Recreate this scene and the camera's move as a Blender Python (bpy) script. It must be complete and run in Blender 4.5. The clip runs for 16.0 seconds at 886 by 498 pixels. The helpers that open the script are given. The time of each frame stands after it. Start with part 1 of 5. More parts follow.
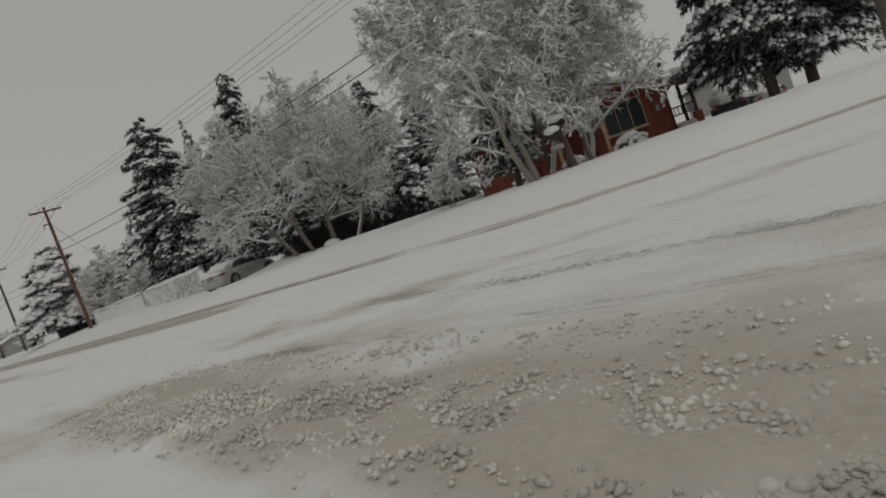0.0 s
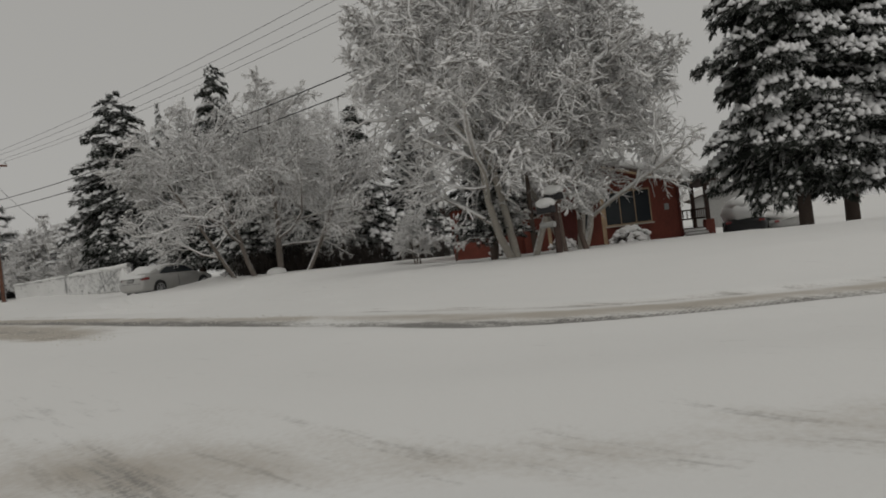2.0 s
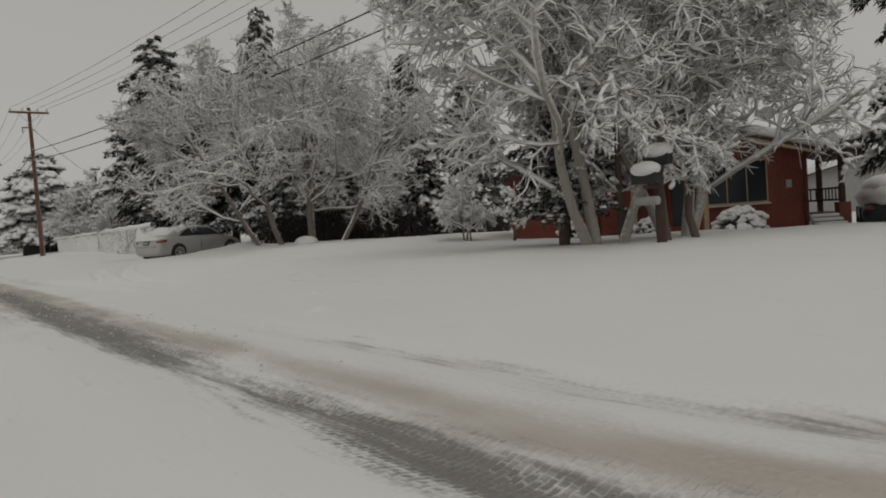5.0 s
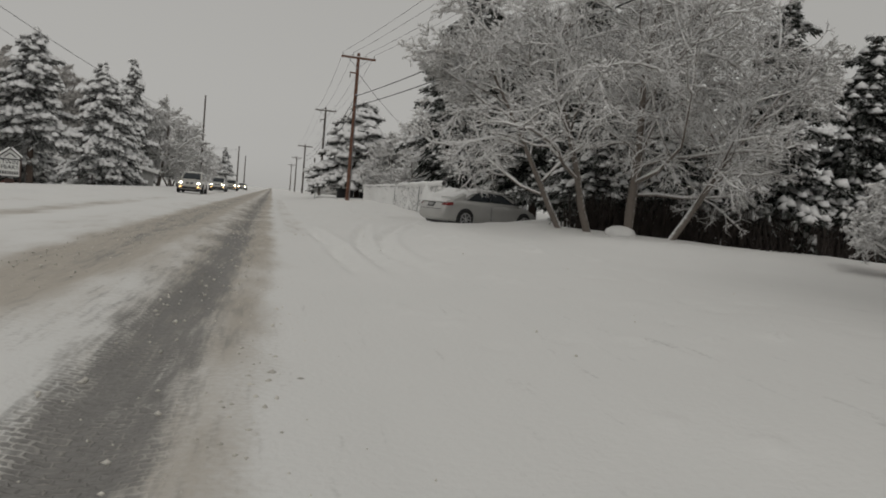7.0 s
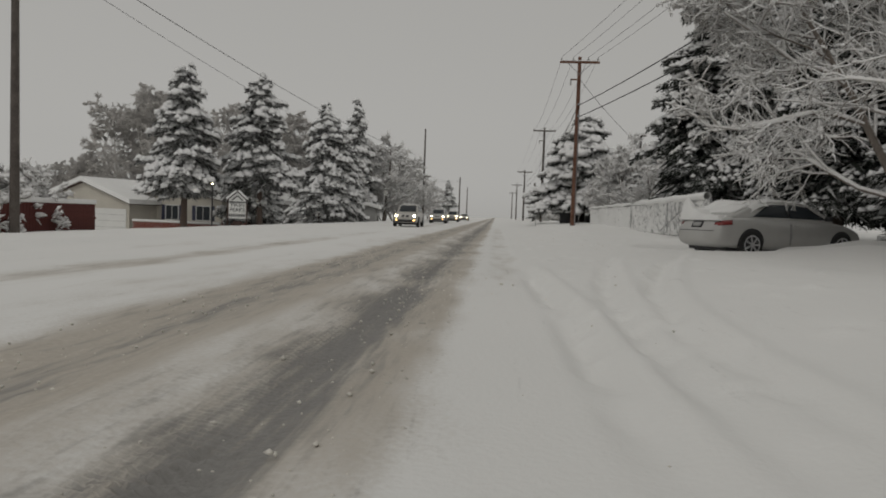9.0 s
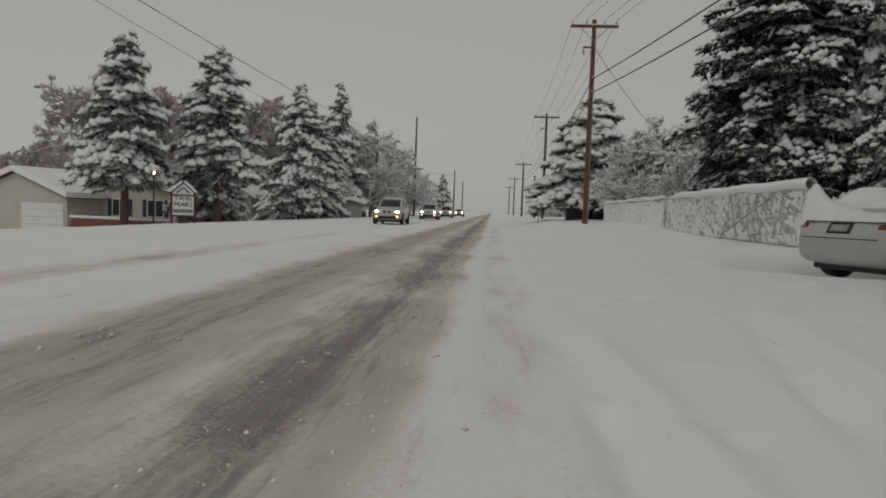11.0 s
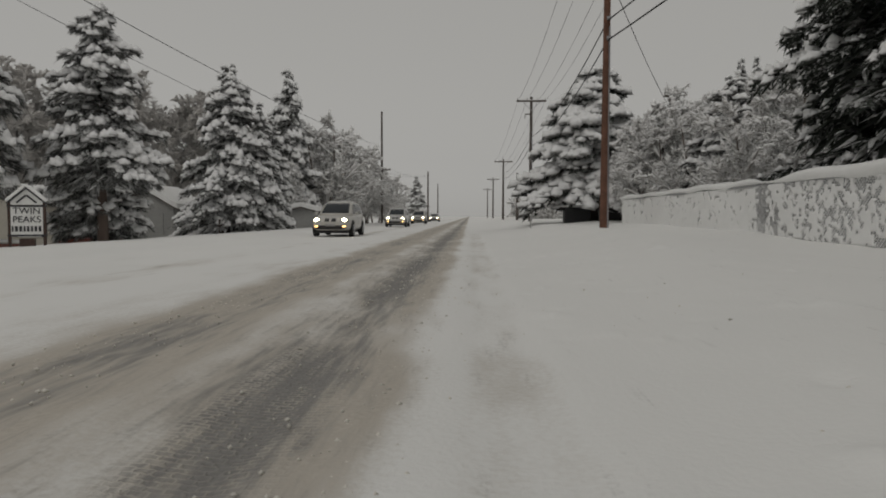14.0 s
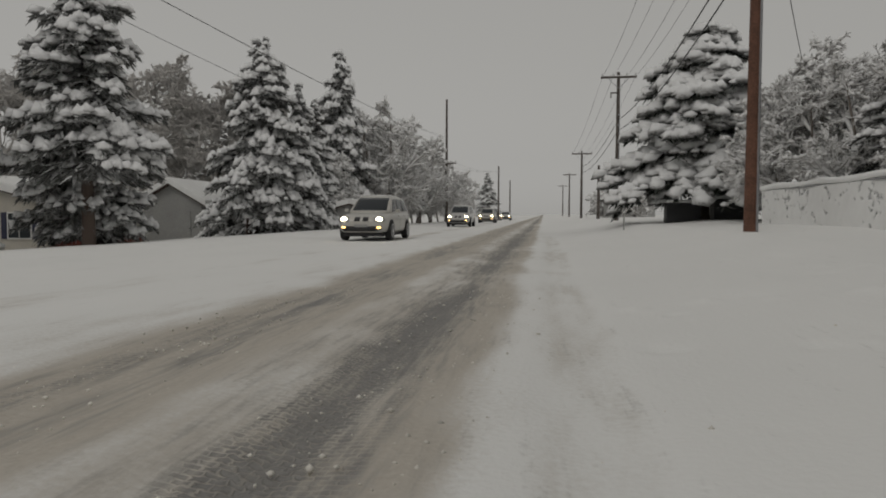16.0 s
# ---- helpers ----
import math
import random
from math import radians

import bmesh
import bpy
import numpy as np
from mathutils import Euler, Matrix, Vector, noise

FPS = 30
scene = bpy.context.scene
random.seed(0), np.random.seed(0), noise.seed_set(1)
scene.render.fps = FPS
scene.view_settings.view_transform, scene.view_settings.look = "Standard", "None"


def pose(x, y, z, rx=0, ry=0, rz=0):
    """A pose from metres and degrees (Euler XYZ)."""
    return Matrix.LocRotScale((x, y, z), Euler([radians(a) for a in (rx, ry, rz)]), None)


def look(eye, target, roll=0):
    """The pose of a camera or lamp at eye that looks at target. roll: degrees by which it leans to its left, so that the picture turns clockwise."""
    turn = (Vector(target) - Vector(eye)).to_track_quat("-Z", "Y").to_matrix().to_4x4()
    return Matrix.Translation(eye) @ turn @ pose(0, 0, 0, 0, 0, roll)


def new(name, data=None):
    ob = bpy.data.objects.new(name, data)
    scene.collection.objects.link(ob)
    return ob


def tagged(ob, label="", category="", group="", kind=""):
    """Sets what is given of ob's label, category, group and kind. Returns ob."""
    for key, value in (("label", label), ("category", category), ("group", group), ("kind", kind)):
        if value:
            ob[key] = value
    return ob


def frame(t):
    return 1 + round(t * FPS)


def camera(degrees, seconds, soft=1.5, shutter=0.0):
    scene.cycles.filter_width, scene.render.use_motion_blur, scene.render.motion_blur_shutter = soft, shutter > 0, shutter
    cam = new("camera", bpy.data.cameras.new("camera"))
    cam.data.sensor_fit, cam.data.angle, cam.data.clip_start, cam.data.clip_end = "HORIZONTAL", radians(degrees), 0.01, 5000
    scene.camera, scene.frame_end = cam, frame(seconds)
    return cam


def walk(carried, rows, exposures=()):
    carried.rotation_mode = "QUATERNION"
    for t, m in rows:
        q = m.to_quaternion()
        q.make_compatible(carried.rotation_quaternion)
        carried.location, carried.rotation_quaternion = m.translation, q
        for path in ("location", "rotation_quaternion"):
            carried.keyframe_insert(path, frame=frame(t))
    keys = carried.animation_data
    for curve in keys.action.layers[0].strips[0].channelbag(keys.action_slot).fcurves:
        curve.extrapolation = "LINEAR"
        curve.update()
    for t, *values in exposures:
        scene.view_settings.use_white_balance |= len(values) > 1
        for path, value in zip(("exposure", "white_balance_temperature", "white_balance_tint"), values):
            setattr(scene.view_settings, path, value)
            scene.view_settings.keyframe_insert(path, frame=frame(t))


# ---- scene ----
cam = camera(66.57, 16.0, 1.85)
PATH = [
    (0, (-10.047, -5.944, 0.766), (-3.483, 1.568, 0.074), -19.80),
    (0.5, (-9.226, -5.570, 0.856), (-2.196, 1.543, 0.809), -21.00),
    (1, (-8.510, -4.980, 0.884), (-1.488, 2.135, 0.636), -9.31),
    (1.5, (-7.667, -4.493, 0.865), (-0.407, 2.375, 0.526), -14.13),
    (2, (-6.886, -3.532, 0.861), (0.067, 3.655, 0.815), -6.82),
    (2.5, (-5.783, -2.893, 0.883), (1.891, 3.517, 0.713), -4.20),
    (3, (-5.279, -1.941, 0.963), (1.356, 5.540, 0.807), -0.05),
    (3.5, (-4.736, -1.135, 1.037), (1.977, 6.262, 0.586), -5.82),
    (5.8, (-2.495, 1.214, 0.957), (2.650, 9.777, 0.501), 1.44),
    (6, (-2.208, 2.029, 0.975), (2.394, 10.891, 0.432), 2.72),
    (6.5, (-1.560, 4.234, 0.997), (1.850, 13.612, 0.347), 4.22),
    (7, (-1.064, 5.810, 0.990), (1.448, 15.466, 0.314), 5.10),
    (7.5, (-0.691, 6.789, 0.965), (-0.346, 16.740, 0.028), 9.27),
    (8, (-0.585, 8.559, 0.954), (-1.007, 18.526, 0.260), 5.22),
    (8.5, (-0.439, 10.170, 0.935), (-1.067, 20.127, 0.250), 5.41),
    (9, (-0.600, 11.873, 0.924), (-1.354, 21.832, 0.429), 2.01),
    (9.5, (-0.853, 13.355, 0.939), (-1.044, 23.340, 0.427), 0.34),
    (12, (-0.496, 22.723, 0.989), (-1.470, 32.658, 0.401), 2.98),
    (12.5, (-0.568, 24.272, 0.981), (-0.901, 34.252, 0.448), -0.35),
    (13, (-0.586, 26.010, 0.985), (-0.991, 35.989, 0.478), 0.18),
    (13.5, (-0.637, 27.882, 0.988), (-1.117, 37.858, 0.483), 1.82),
    (14, (-0.671, 29.672, 0.984), (-1.062, 39.653, 0.499), 0.17),
    (14.5, (-0.652, 31.600, 0.980), (-1.292, 41.565, 0.446), 1.23),
    (15, (-0.731, 33.444, 0.975), (-0.941, 43.430, 0.497), 0.56),
    (15.5, (-0.735, 35.327, 0.970), (-1.385, 45.290, 0.405), 3.20),
    (16, (-0.674, 37.386, 0.976), (-2.144, 47.264, 0.463), 0.13),
]
walk(cam, [(t, look(eye, target, roll)) for t, eye, target, roll in PATH], [(0, -0.1), (0.5, -0.2), (1.0, -0.22), (1.5, -0.15), (2.5, 0.1), (3.5, 0.04), (6.5, 0.1), (8.5, 0.1), (9.5, -0.08), (12.5, -0.08), (16, -0.1)])

# ---- light ----
world = bpy.data.worlds.new("overcast")
scene.world = world
world.use_nodes = True
wt = world.node_tree
wt.nodes.clear()
w_out = wt.nodes.new("ShaderNodeOutputWorld")
w_bg = wt.nodes.new("ShaderNodeBackground")
w_sky = wt.nodes.new("ShaderNodeTexSky")
w_sky.sky_type, w_sky.sun_disc = "NISHITA", False
w_sky.sun_elevation, w_sky.sun_rotation = radians(32), radians(150)
w_sat = wt.nodes.new("ShaderNodeHueSaturation")
w_sat.inputs["Saturation"].default_value = 0.0
w_sat.inputs["Value"].default_value = 0.08
w_mix = wt.nodes.new("ShaderNodeMix")
w_mix.data_type = "RGBA"
w_mix.inputs[0].default_value = 0.88
w_mix.inputs[7].default_value = (0.365, 0.358, 0.340, 1)
wt.links.new(w_sky.outputs[0], w_sat.inputs["Color"])
wt.links.new(w_sat.outputs[0], w_mix.inputs[6])
wt.links.new(w_mix.outputs[2], w_bg.inputs[0])
w_bg.inputs[1].default_value = 1.0
wt.links.new(w_bg.outputs[0], w_out.inputs[0])

sun_data = bpy.data.lights.new("sun", "SUN")
sun_data.energy, sun_data.angle, sun_data.color = 0.42, radians(25), (1.0, 0.97, 0.92)
sun = new("sun", sun_data)
sun.matrix_world = look((0, 0, 30), (12, 26, 0))

# ---- materials ----
MATS = {}


def material(name, colour, rough=0.7, metal=0.0, grain=8.0, vary=0.15, bump=0.0, bump_scale=40.0, coat=0.0):
    """A principled surface with colour variation at two scales and fine relief."""
    if name in MATS:
        return MATS[name]
    m = bpy.data.materials.new(name)
    m.use_nodes = True
    t = m.node_tree
    b = t.nodes["Principled BSDF"]
    b.inputs["Roughness"].default_value, b.inputs["Metallic"].default_value = rough, metal
    b.inputs["Coat Weight"].default_value = coat
    co = t.nodes.new("ShaderNodeTexCoord")
    n1, n2 = t.nodes.new("ShaderNodeTexNoise"), t.nodes.new("ShaderNodeTexNoise")
    n1.inputs["Scale"].default_value, n1.inputs["Detail"].default_value = grain, 6
    n2.inputs["Scale"].default_value, n2.inputs["Detail"].default_value = grain * 0.11, 3
    add = t.nodes.new("ShaderNodeMath")
    add.operation = "ADD"
    ramp = t.nodes.new("ShaderNodeMapRange")
    ramp.inputs[1].default_value, ramp.inputs[2].default_value = 0.7, 1.3
    ramp.inputs[3].default_value, ramp.inputs[4].default_value = 1 - vary, 1 + vary
    mul = t.nodes.new("ShaderNodeMix")
    mul.data_type, mul.blend_type = "RGBA", "MULTIPLY"
    mul.inputs[0].default_value = 1
    mul.inputs[6].default_value = (*colour, 1)
    for n in (n1, n2):
        t.links.new(co.outputs["Object"], n.inputs["Vector"])
    t.links.new(n1.outputs[0], add.inputs[0])
    t.links.new(n2.outputs[0], add.inputs[1])
    t.links.new(add.outputs[0], ramp.inputs[0])
    t.links.new(ramp.outputs[0], mul.inputs[7])
    t.links.new(mul.outputs[2], b.inputs["Base Color"])
    if bump:
        n3, bp = t.nodes.new("ShaderNodeTexNoise"), t.nodes.new("ShaderNodeBump")
        n3.inputs["Scale"].default_value, n3.inputs["Detail"].default_value = bump_scale, 5
        bp.inputs["Strength"].default_value, bp.inputs["Distance"].default_value = bump, 0.02
        t.links.new(co.outputs["Object"], n3.inputs["Vector"])
        t.links.new(n3.outputs[0], bp.inputs["Height"])
        t.links.new(bp.outputs[0], b.inputs["Normal"])
    MATS[name] = m
    return m


def snowed(name, under, low=0.05, high=0.35, grain=9.0, snow=(0.83, 0.83, 0.83), under_vary=0.45, island=0.0):
    """Snow that lies on what faces up, over a bare surface below it."""
    if name in MATS:
        return MATS[name]
    m = bpy.data.materials.new(name)
    m.use_nodes = True
    t = m.node_tree
    b = t.nodes["Principled BSDF"]
    b.inputs["Roughness"].default_value = 0.85
    b.inputs["Specular IOR Level"].default_value = 0.2
    geo, sep = t.nodes.new("ShaderNodeNewGeometry"), t.nodes.new("ShaderNodeSeparateXYZ")
    co = t.nodes.new("ShaderNodeTexCoord")
    n1 = t.nodes.new("ShaderNodeTexNoise")
    n1.inputs["Scale"].default_value, n1.inputs["Detail"].default_value = grain, 4
    mad = t.nodes.new("ShaderNodeMath")
    mad.operation = "MULTIPLY_ADD"
    mad.inputs[1].default_value, mad.inputs[2].default_value = 0.9, -0.45
    add = t.nodes.new("ShaderNodeMath")
    add.operation = "ADD"
    mr = t.nodes.new("ShaderNodeMapRange")
    mr.interpolation_type = "SMOOTHSTEP"
    mr.inputs[1].default_value, mr.inputs[2].default_value = low, high
    n2 = t.nodes.new("ShaderNodeTexNoise")
    n2.inputs["Scale"].default_value = grain * 4
    dark = t.nodes.new("ShaderNodeMix")
    dark.data_type = "RGBA"
    dark.inputs[6].default_value = (*[c * (1 - under_vary) for c in under], 1)
    dark.inputs[7].default_value = (*[c * (1 + under_vary) for c in under], 1)
    mix = t.nodes.new("ShaderNodeMix")
    mix.data_type = "RGBA"
    mix.inputs[7].default_value = (*snow, 1)
    t.links.new(geo.outputs["Normal"], sep.inputs[0])
    t.links.new(co.outputs["Object"], n1.inputs["Vector"])
    t.links.new(co.outputs["Object"], n2.inputs["Vector"])
    t.links.new(n1.outputs[0], mad.inputs[0])
    t.links.new(sep.outputs[2], add.inputs[0])
    t.links.new(mad.outputs[0], add.inputs[1])
    per = t.nodes.new("ShaderNodeMath")
    per.operation = "MULTIPLY_ADD"
    per.inputs[1].default_value, per.inputs[2].default_value = island, -0.5 * island
    tot = t.nodes.new("ShaderNodeMath")
    tot.operation = "ADD"
    t.links.new(geo.outputs["Random Per Island"], per.inputs[0])
    t.links.new(per.outputs[0], tot.inputs[0])
    t.links.new(add.outputs[0], tot.inputs[1])
    t.links.new(tot.outputs[0], mr.inputs[0])
    t.links.new(n2.outputs[0], dark.inputs[0])
    t.links.new(dark.outputs[2], mix.inputs[6])
    t.links.new(mr.outputs[0], mix.inputs[0])
    t.links.new(mix.outputs[2], b.inputs["Base Color"])
    MATS[name] = m
    return m


def ground_material():
    """Packed snow, brown slush and wet, bare wheel tracks, by the wear of the road."""
    m = bpy.data.materials.new("road_snow")
    m.use_nodes = True
    t = m.node_tree
    b = t.nodes["Principled BSDF"]
    wear = t.nodes.new("ShaderNodeAttribute")
    wear.attribute_name = "wear"
    sep = t.nodes.new("ShaderNodeSeparateColor")
    co = t.nodes.new("ShaderNodeTexCoord")
    mp = t.nodes.new("ShaderNodeMapping")
    mp.inputs["Scale"].default_value = (1.0, 0.22, 1.0)
    na, nb, nc = (t.nodes.new("ShaderNodeTexNoise") for _ in range(3))
    na.inputs["Scale"].default_value, na.inputs["Detail"].default_value = 3.5, 9
    nb.inputs["Scale"].default_value, nb.inputs["Detail"].default_value = 26, 6
    nc.inputs["Scale"].default_value, nc.inputs["Detail"].default_value = 0.35, 3
    t.links.new(co.outputs["Object"], mp.inputs["Vector"])
    t.links.new(mp.outputs[0], na.inputs["Vector"])
    t.links.new(co.outputs["Object"], nb.inputs["Vector"])
    t.links.new(co.outputs["Object"], nc.inputs["Vector"])
    t.links.new(wear.outputs["Color"], sep.inputs[0])

    def math_node(op, a, c, third=None):
        n = t.nodes.new("ShaderNodeMath")
        n.operation = op
        for i, v in enumerate((a, c, third)):
            if v is None:
                continue
            if isinstance(v, (int, float)):
                n.inputs[i].default_value = v
            else:
                t.links.new(v, n.inputs[i])
        return n.outputs[0]

    def smooth(v, lo, hi):
        n = t.nodes.new("ShaderNodeMapRange")
        n.interpolation_type = "SMOOTHSTEP"
        n.inputs[1].default_value, n.inputs[2].default_value = lo, hi
        t.links.new(v, n.inputs[0])
        return n.outputs[0]

    def mixed(f, a, c):
        n = t.nodes.new("ShaderNodeMix")
        n.data_type = "RGBA"
        t.links.new(f, n.inputs[0])
        for i, v in ((6, a), (7, c)):
            if isinstance(v, tuple):
                n.inputs[i].default_value = (*v, 1)
            else:
                t.links.new(v, n.inputs[i])
        return n.outputs[2]

    mp2 = t.nodes.new("ShaderNodeMapping")
    mp2.inputs["Scale"].default_value = (1.0, 0.10, 1.0)
    nd = t.nodes.new("ShaderNodeTexNoise")
    nd.inputs["Scale"].default_value, nd.inputs["Detail"].default_value = 17, 5
    t.links.new(co.outputs["Object"], mp2.inputs["Vector"])
    t.links.new(mp2.outputs[0], nd.inputs["Vector"])
    both = math_node("ADD", math_node("MULTIPLY", na.outputs[0], 0.6), math_node("MULTIPLY", nb.outputs[0], 0.4))
    centred = math_node("SUBTRACT", both, 0.5)
    slush = smooth(math_node("MULTIPLY_ADD", centred, 1.1, sep.outputs[0]), 0.12, 0.85)
    streaky = math_node("MULTIPLY_ADD", math_node("SUBTRACT", nd.outputs[0], 0.5), 1.3, math_node("MULTIPLY", centred, 1.3))
    # rows of tyre tread pressed into the slush
    tr = t.nodes.new("ShaderNodeTexBrick")
    tr.offset = 0.5
    tr.inputs["Scale"].default_value = 1.0
    tr.inputs["Brick Width"].default_value, tr.inputs["Row Height"].default_value = 0.075, 0.048
    tr.inputs["Mortar Size"].default_value, tr.inputs["Mortar Smooth"].default_value = 0.011, 0.8
    tr.inputs["Color1"].default_value, tr.inputs["Color2"].default_value, tr.inputs["Mortar"].default_value = (1, 1, 1, 1), (0.45, 0.45, 0.45, 1), (0, 0, 0, 1)
    shift = t.nodes.new("ShaderNodeVectorMath")
    shift.operation = "MULTIPLY_ADD"
    shift.inputs[1].default_value = (0.05, 0.05, 0.05)
    t.links.new(nb.outputs[1], shift.inputs[0])
    t.links.new(co.outputs["Object"], shift.inputs[2])
    t.links.new(shift.outputs[0], tr.inputs["Vector"])
    press = math_node("MULTIPLY", math_node("SUBTRACT", tr.outputs[0], 0.42), sep.outputs[2])
    bare = smooth(math_node("MULTIPLY_ADD", press, 0.55, math_node("ADD", streaky, sep.outputs[1])), 0.20, 1.0)
    clean = mixed(nc.outputs[0], (0.80, 0.80, 0.785), (0.85, 0.845, 0.83))
    brown = mixed(nb.outputs[0], (0.40, 0.36, 0.31), (0.62, 0.58, 0.52))
    dark = mixed(nb.outputs[0], (0.15, 0.145, 0.138), (0.34, 0.33, 0.315))
    c1 = mixed(slush, clean, brown)
    c2 = mixed(bare, c1, dark)
    t.links.new(c2, b.inputs["Base Color"])
    rough = math_node("MULTIPLY_ADD", bare, -0.25, 0.85)
    t.links.new(rough, b.inputs["Roughness"])
    b.inputs["Specular IOR Level"].default_value = 0.25
    bp = t.nodes.new("ShaderNodeBump")
    bp.inputs["Distance"].default_value = 0.03
    bp.inputs["Strength"].default_value = 0.55
    t.links.new(math_node("MULTIPLY_ADD", press, -0.8, both), bp.inputs["Height"])
    t.links.new(bp.outputs[0], b.inputs["Normal"])
    return m


SNOW = material("snow", (0.83, 0.83, 0.82), 0.9, grain=3, vary=0.04, bump=0.35, bump_scale=14)
PADS = snowed("bough_snow", (0.05, 0.055, 0.047), -0.75, -0.05, 16, island=0.35)
NEEDLES = snowed("spruce_needles", (0.040, 0.046, 0.038), 0.55, 1.15, 14, under_vary=0.55, island=0.5)
# Fuller snow for far spruces, with haze put into the paler under colours.
HAZEPADS = snowed("hazy_bough_snow", (0.13, 0.132, 0.127), -1.0, -0.25, 16, island=0.35)
HAZENEEDLES = snowed("hazy_needles", (0.138, 0.140, 0.134), 0.35, 1.15, 14, under_vary=0.5, island=0.5)
FROST = snowed("frosted_twig", (0.30, 0.28, 0.26), -1.1, -0.1, 11, (0.86, 0.855, 0.85), island=0.45)
TWIG = snowed("bare_twig", (0.17, 0.145, 0.125), 0.2, 0.7, 12, (0.75, 0.745, 0.74), island=0.4)
BARK = snowed("bark", (0.13, 0.10, 0.085), 0.35, 0.6, 14)
PALEBARK = snowed("pale_bark", (0.36, 0.335, 0.295), 0.1, 0.5, 12)
GREYBARK = snowed("grey_bark", (0.19, 0.165, 0.145), 0.15, 0.5, 12)
POLE = material("pole_wood", (0.135, 0.064, 0.041), 0.85, grain=22, vary=0.4, bump=0.5, bump_scale=60)
POLEGREY = material("grey_pole_wood", (0.10, 0.085, 0.075), 0.85, grain=22, vary=0.4, bump=0.5, bump_scale=60)
WIRE = material("wire", (0.05, 0.05, 0.055), 0.6)
STEEL = material("galvanised_steel", (0.32, 0.32, 0.33), 0.45, 0.8, grain=30)
REDWALL = material("red_siding", (0.195, 0.049, 0.032), 0.75, grain=14, vary=0.25, bump=0.3)
REDFENCE = material("red_fence_board", (0.10, 0.022, 0.017), 0.8, grain=16, vary=0.3, bump=0.4)
CREAM = material("cream_paint", (0.52, 0.49, 0.43), 0.7, grain=9, vary=0.1)
TRIM = material("tan_trim", (0.42, 0.30, 0.19), 0.7, grain=12, vary=0.2)
DARKWOOD = material("dark_wood", (0.06, 0.035, 0.028), 0.8, grain=18, vary=0.35, bump=0.4)
GREY = material("grey_panel", (0.33, 0.33, 0.32), 0.7, grain=8, vary=0.12)
SILVER = material("silver_paint", (0.47, 0.465, 0.45), 0.32, 0.35, grain=4, vary=0.05, coat=0.6)
WHITEPAINT = material("white_paint", (0.46, 0.445, 0.41), 0.35, 0.0, grain=4, vary=0.05, coat=0.5)
BLACK = material("black_plastic", (0.02, 0.02, 0.022), 0.55)
TYRE = material("tyre_rubber", (0.022, 0.022, 0.022), 0.85, grain=30, vary=0.3)
RIM = material("alloy", (0.55, 0.55, 0.56), 0.35, 0.8)
BRICK = material("brick", (0.19, 0.055, 0.04), 0.85, grain=18, vary=0.35, bump=0.4)
CONCRETE = material("concrete", (0.36, 0.35, 0.33), 0.9, grain=10, vary=0.15)
SIGNWHITE = material("sign_white", (0.74, 0.74, 0.72), 0.6, grain=6, vary=0.06)
SIGNBLACK = material("sign_black", (0.025, 0.025, 0.03), 0.6)
TAILRED = material("tail_lamp_red", (0.20, 0.018, 0.018), 0.25, coat=0.5)


def glass_material():
    m = bpy.data.materials.new("dark_glass")
    m.use_nodes = True
    b = m.node_tree.nodes["Principled BSDF"]
    b.inputs["Base Color"].default_value = (0.025, 0.03, 0.035, 1)
    b.inputs["Roughness"].default_value = 0.12
    b.inputs["Specular IOR Level"].default_value = 0.22
    return m


GLASS = glass_material()


def lamp_material(name, colour, strength):
    m = bpy.data.materials.new(name)
    m.use_nodes = True
    b = m.node_tree.nodes["Principled BSDF"]
    b.inputs["Base Color"].default_value = (0.8, 0.78, 0.7, 1)
    b.inputs["Emission Color"].default_value = (*colour, 1)
    b.inputs["Emission Strength"].default_value = strength
    return m


HEAD = lamp_material("headlight_glow", (1.0, 0.86, 0.55), 14.0)
AMBER = lamp_material("turn_lamp_glow", (1.0, 0.55, 0.15), 4.0)
BULB = lamp_material("bulb_glow", (1.0, 0.82, 0.45), 10.0)


# ---- mesh helpers ----
def mesh_of(name, verts, faces, mat, smooth=False):
    me = bpy.data.meshes.new(name)
    me.from_pydata([tuple(v) for v in verts], [], [tuple(f) for f in faces])
    me.materials.append(mat)
    if smooth:
        me.polygons.foreach_set("use_smooth", [True] * len(me.polygons))
    me.update()
    return me


def fast_mesh(name, verts, faces, mats, index=None, smooth=True):
    """A mesh from arrays of triangles."""
    me = bpy.data.meshes.new(name)
    v, f = np.asarray(verts, np.float32), np.asarray(faces, np.int32)
    me.vertices.add(len(v))
    me.vertices.foreach_set("co", v.ravel())
    k = f.shape[1]
    me.loops.add(f.size)
    me.loops.foreach_set("vertex_index", f.ravel())
    me.polygons.add(len(f))
    me.polygons.foreach_set("loop_start", np.arange(0, f.size, k, dtype=np.int32))
    me.polygons.foreach_set("loop_total", np.full(len(f), k, np.int32))
    for m in mats:
        me.materials.append(m)
    if index is not None:
        me.polygons.foreach_set("material_index", np.asarray(index, np.int32))
    if smooth:
        me.polygons.foreach_set("use_smooth", np.ones(len(f), bool))
    me.update(calc_edges=True)
    return me


def part(name, bm, mat, parent=None, label="", smooth=False):
    me = bpy.data.meshes.new(name)
    bm.to_mesh(me)
    bm.free()
    me.materials.append(mat)
    if smooth:
        me.polygons.foreach_set("use_smooth", [True] * len(me.polygons))
    ob = new(name, me)
    if parent:
        ob.parent = parent
    return tagged(ob, label)


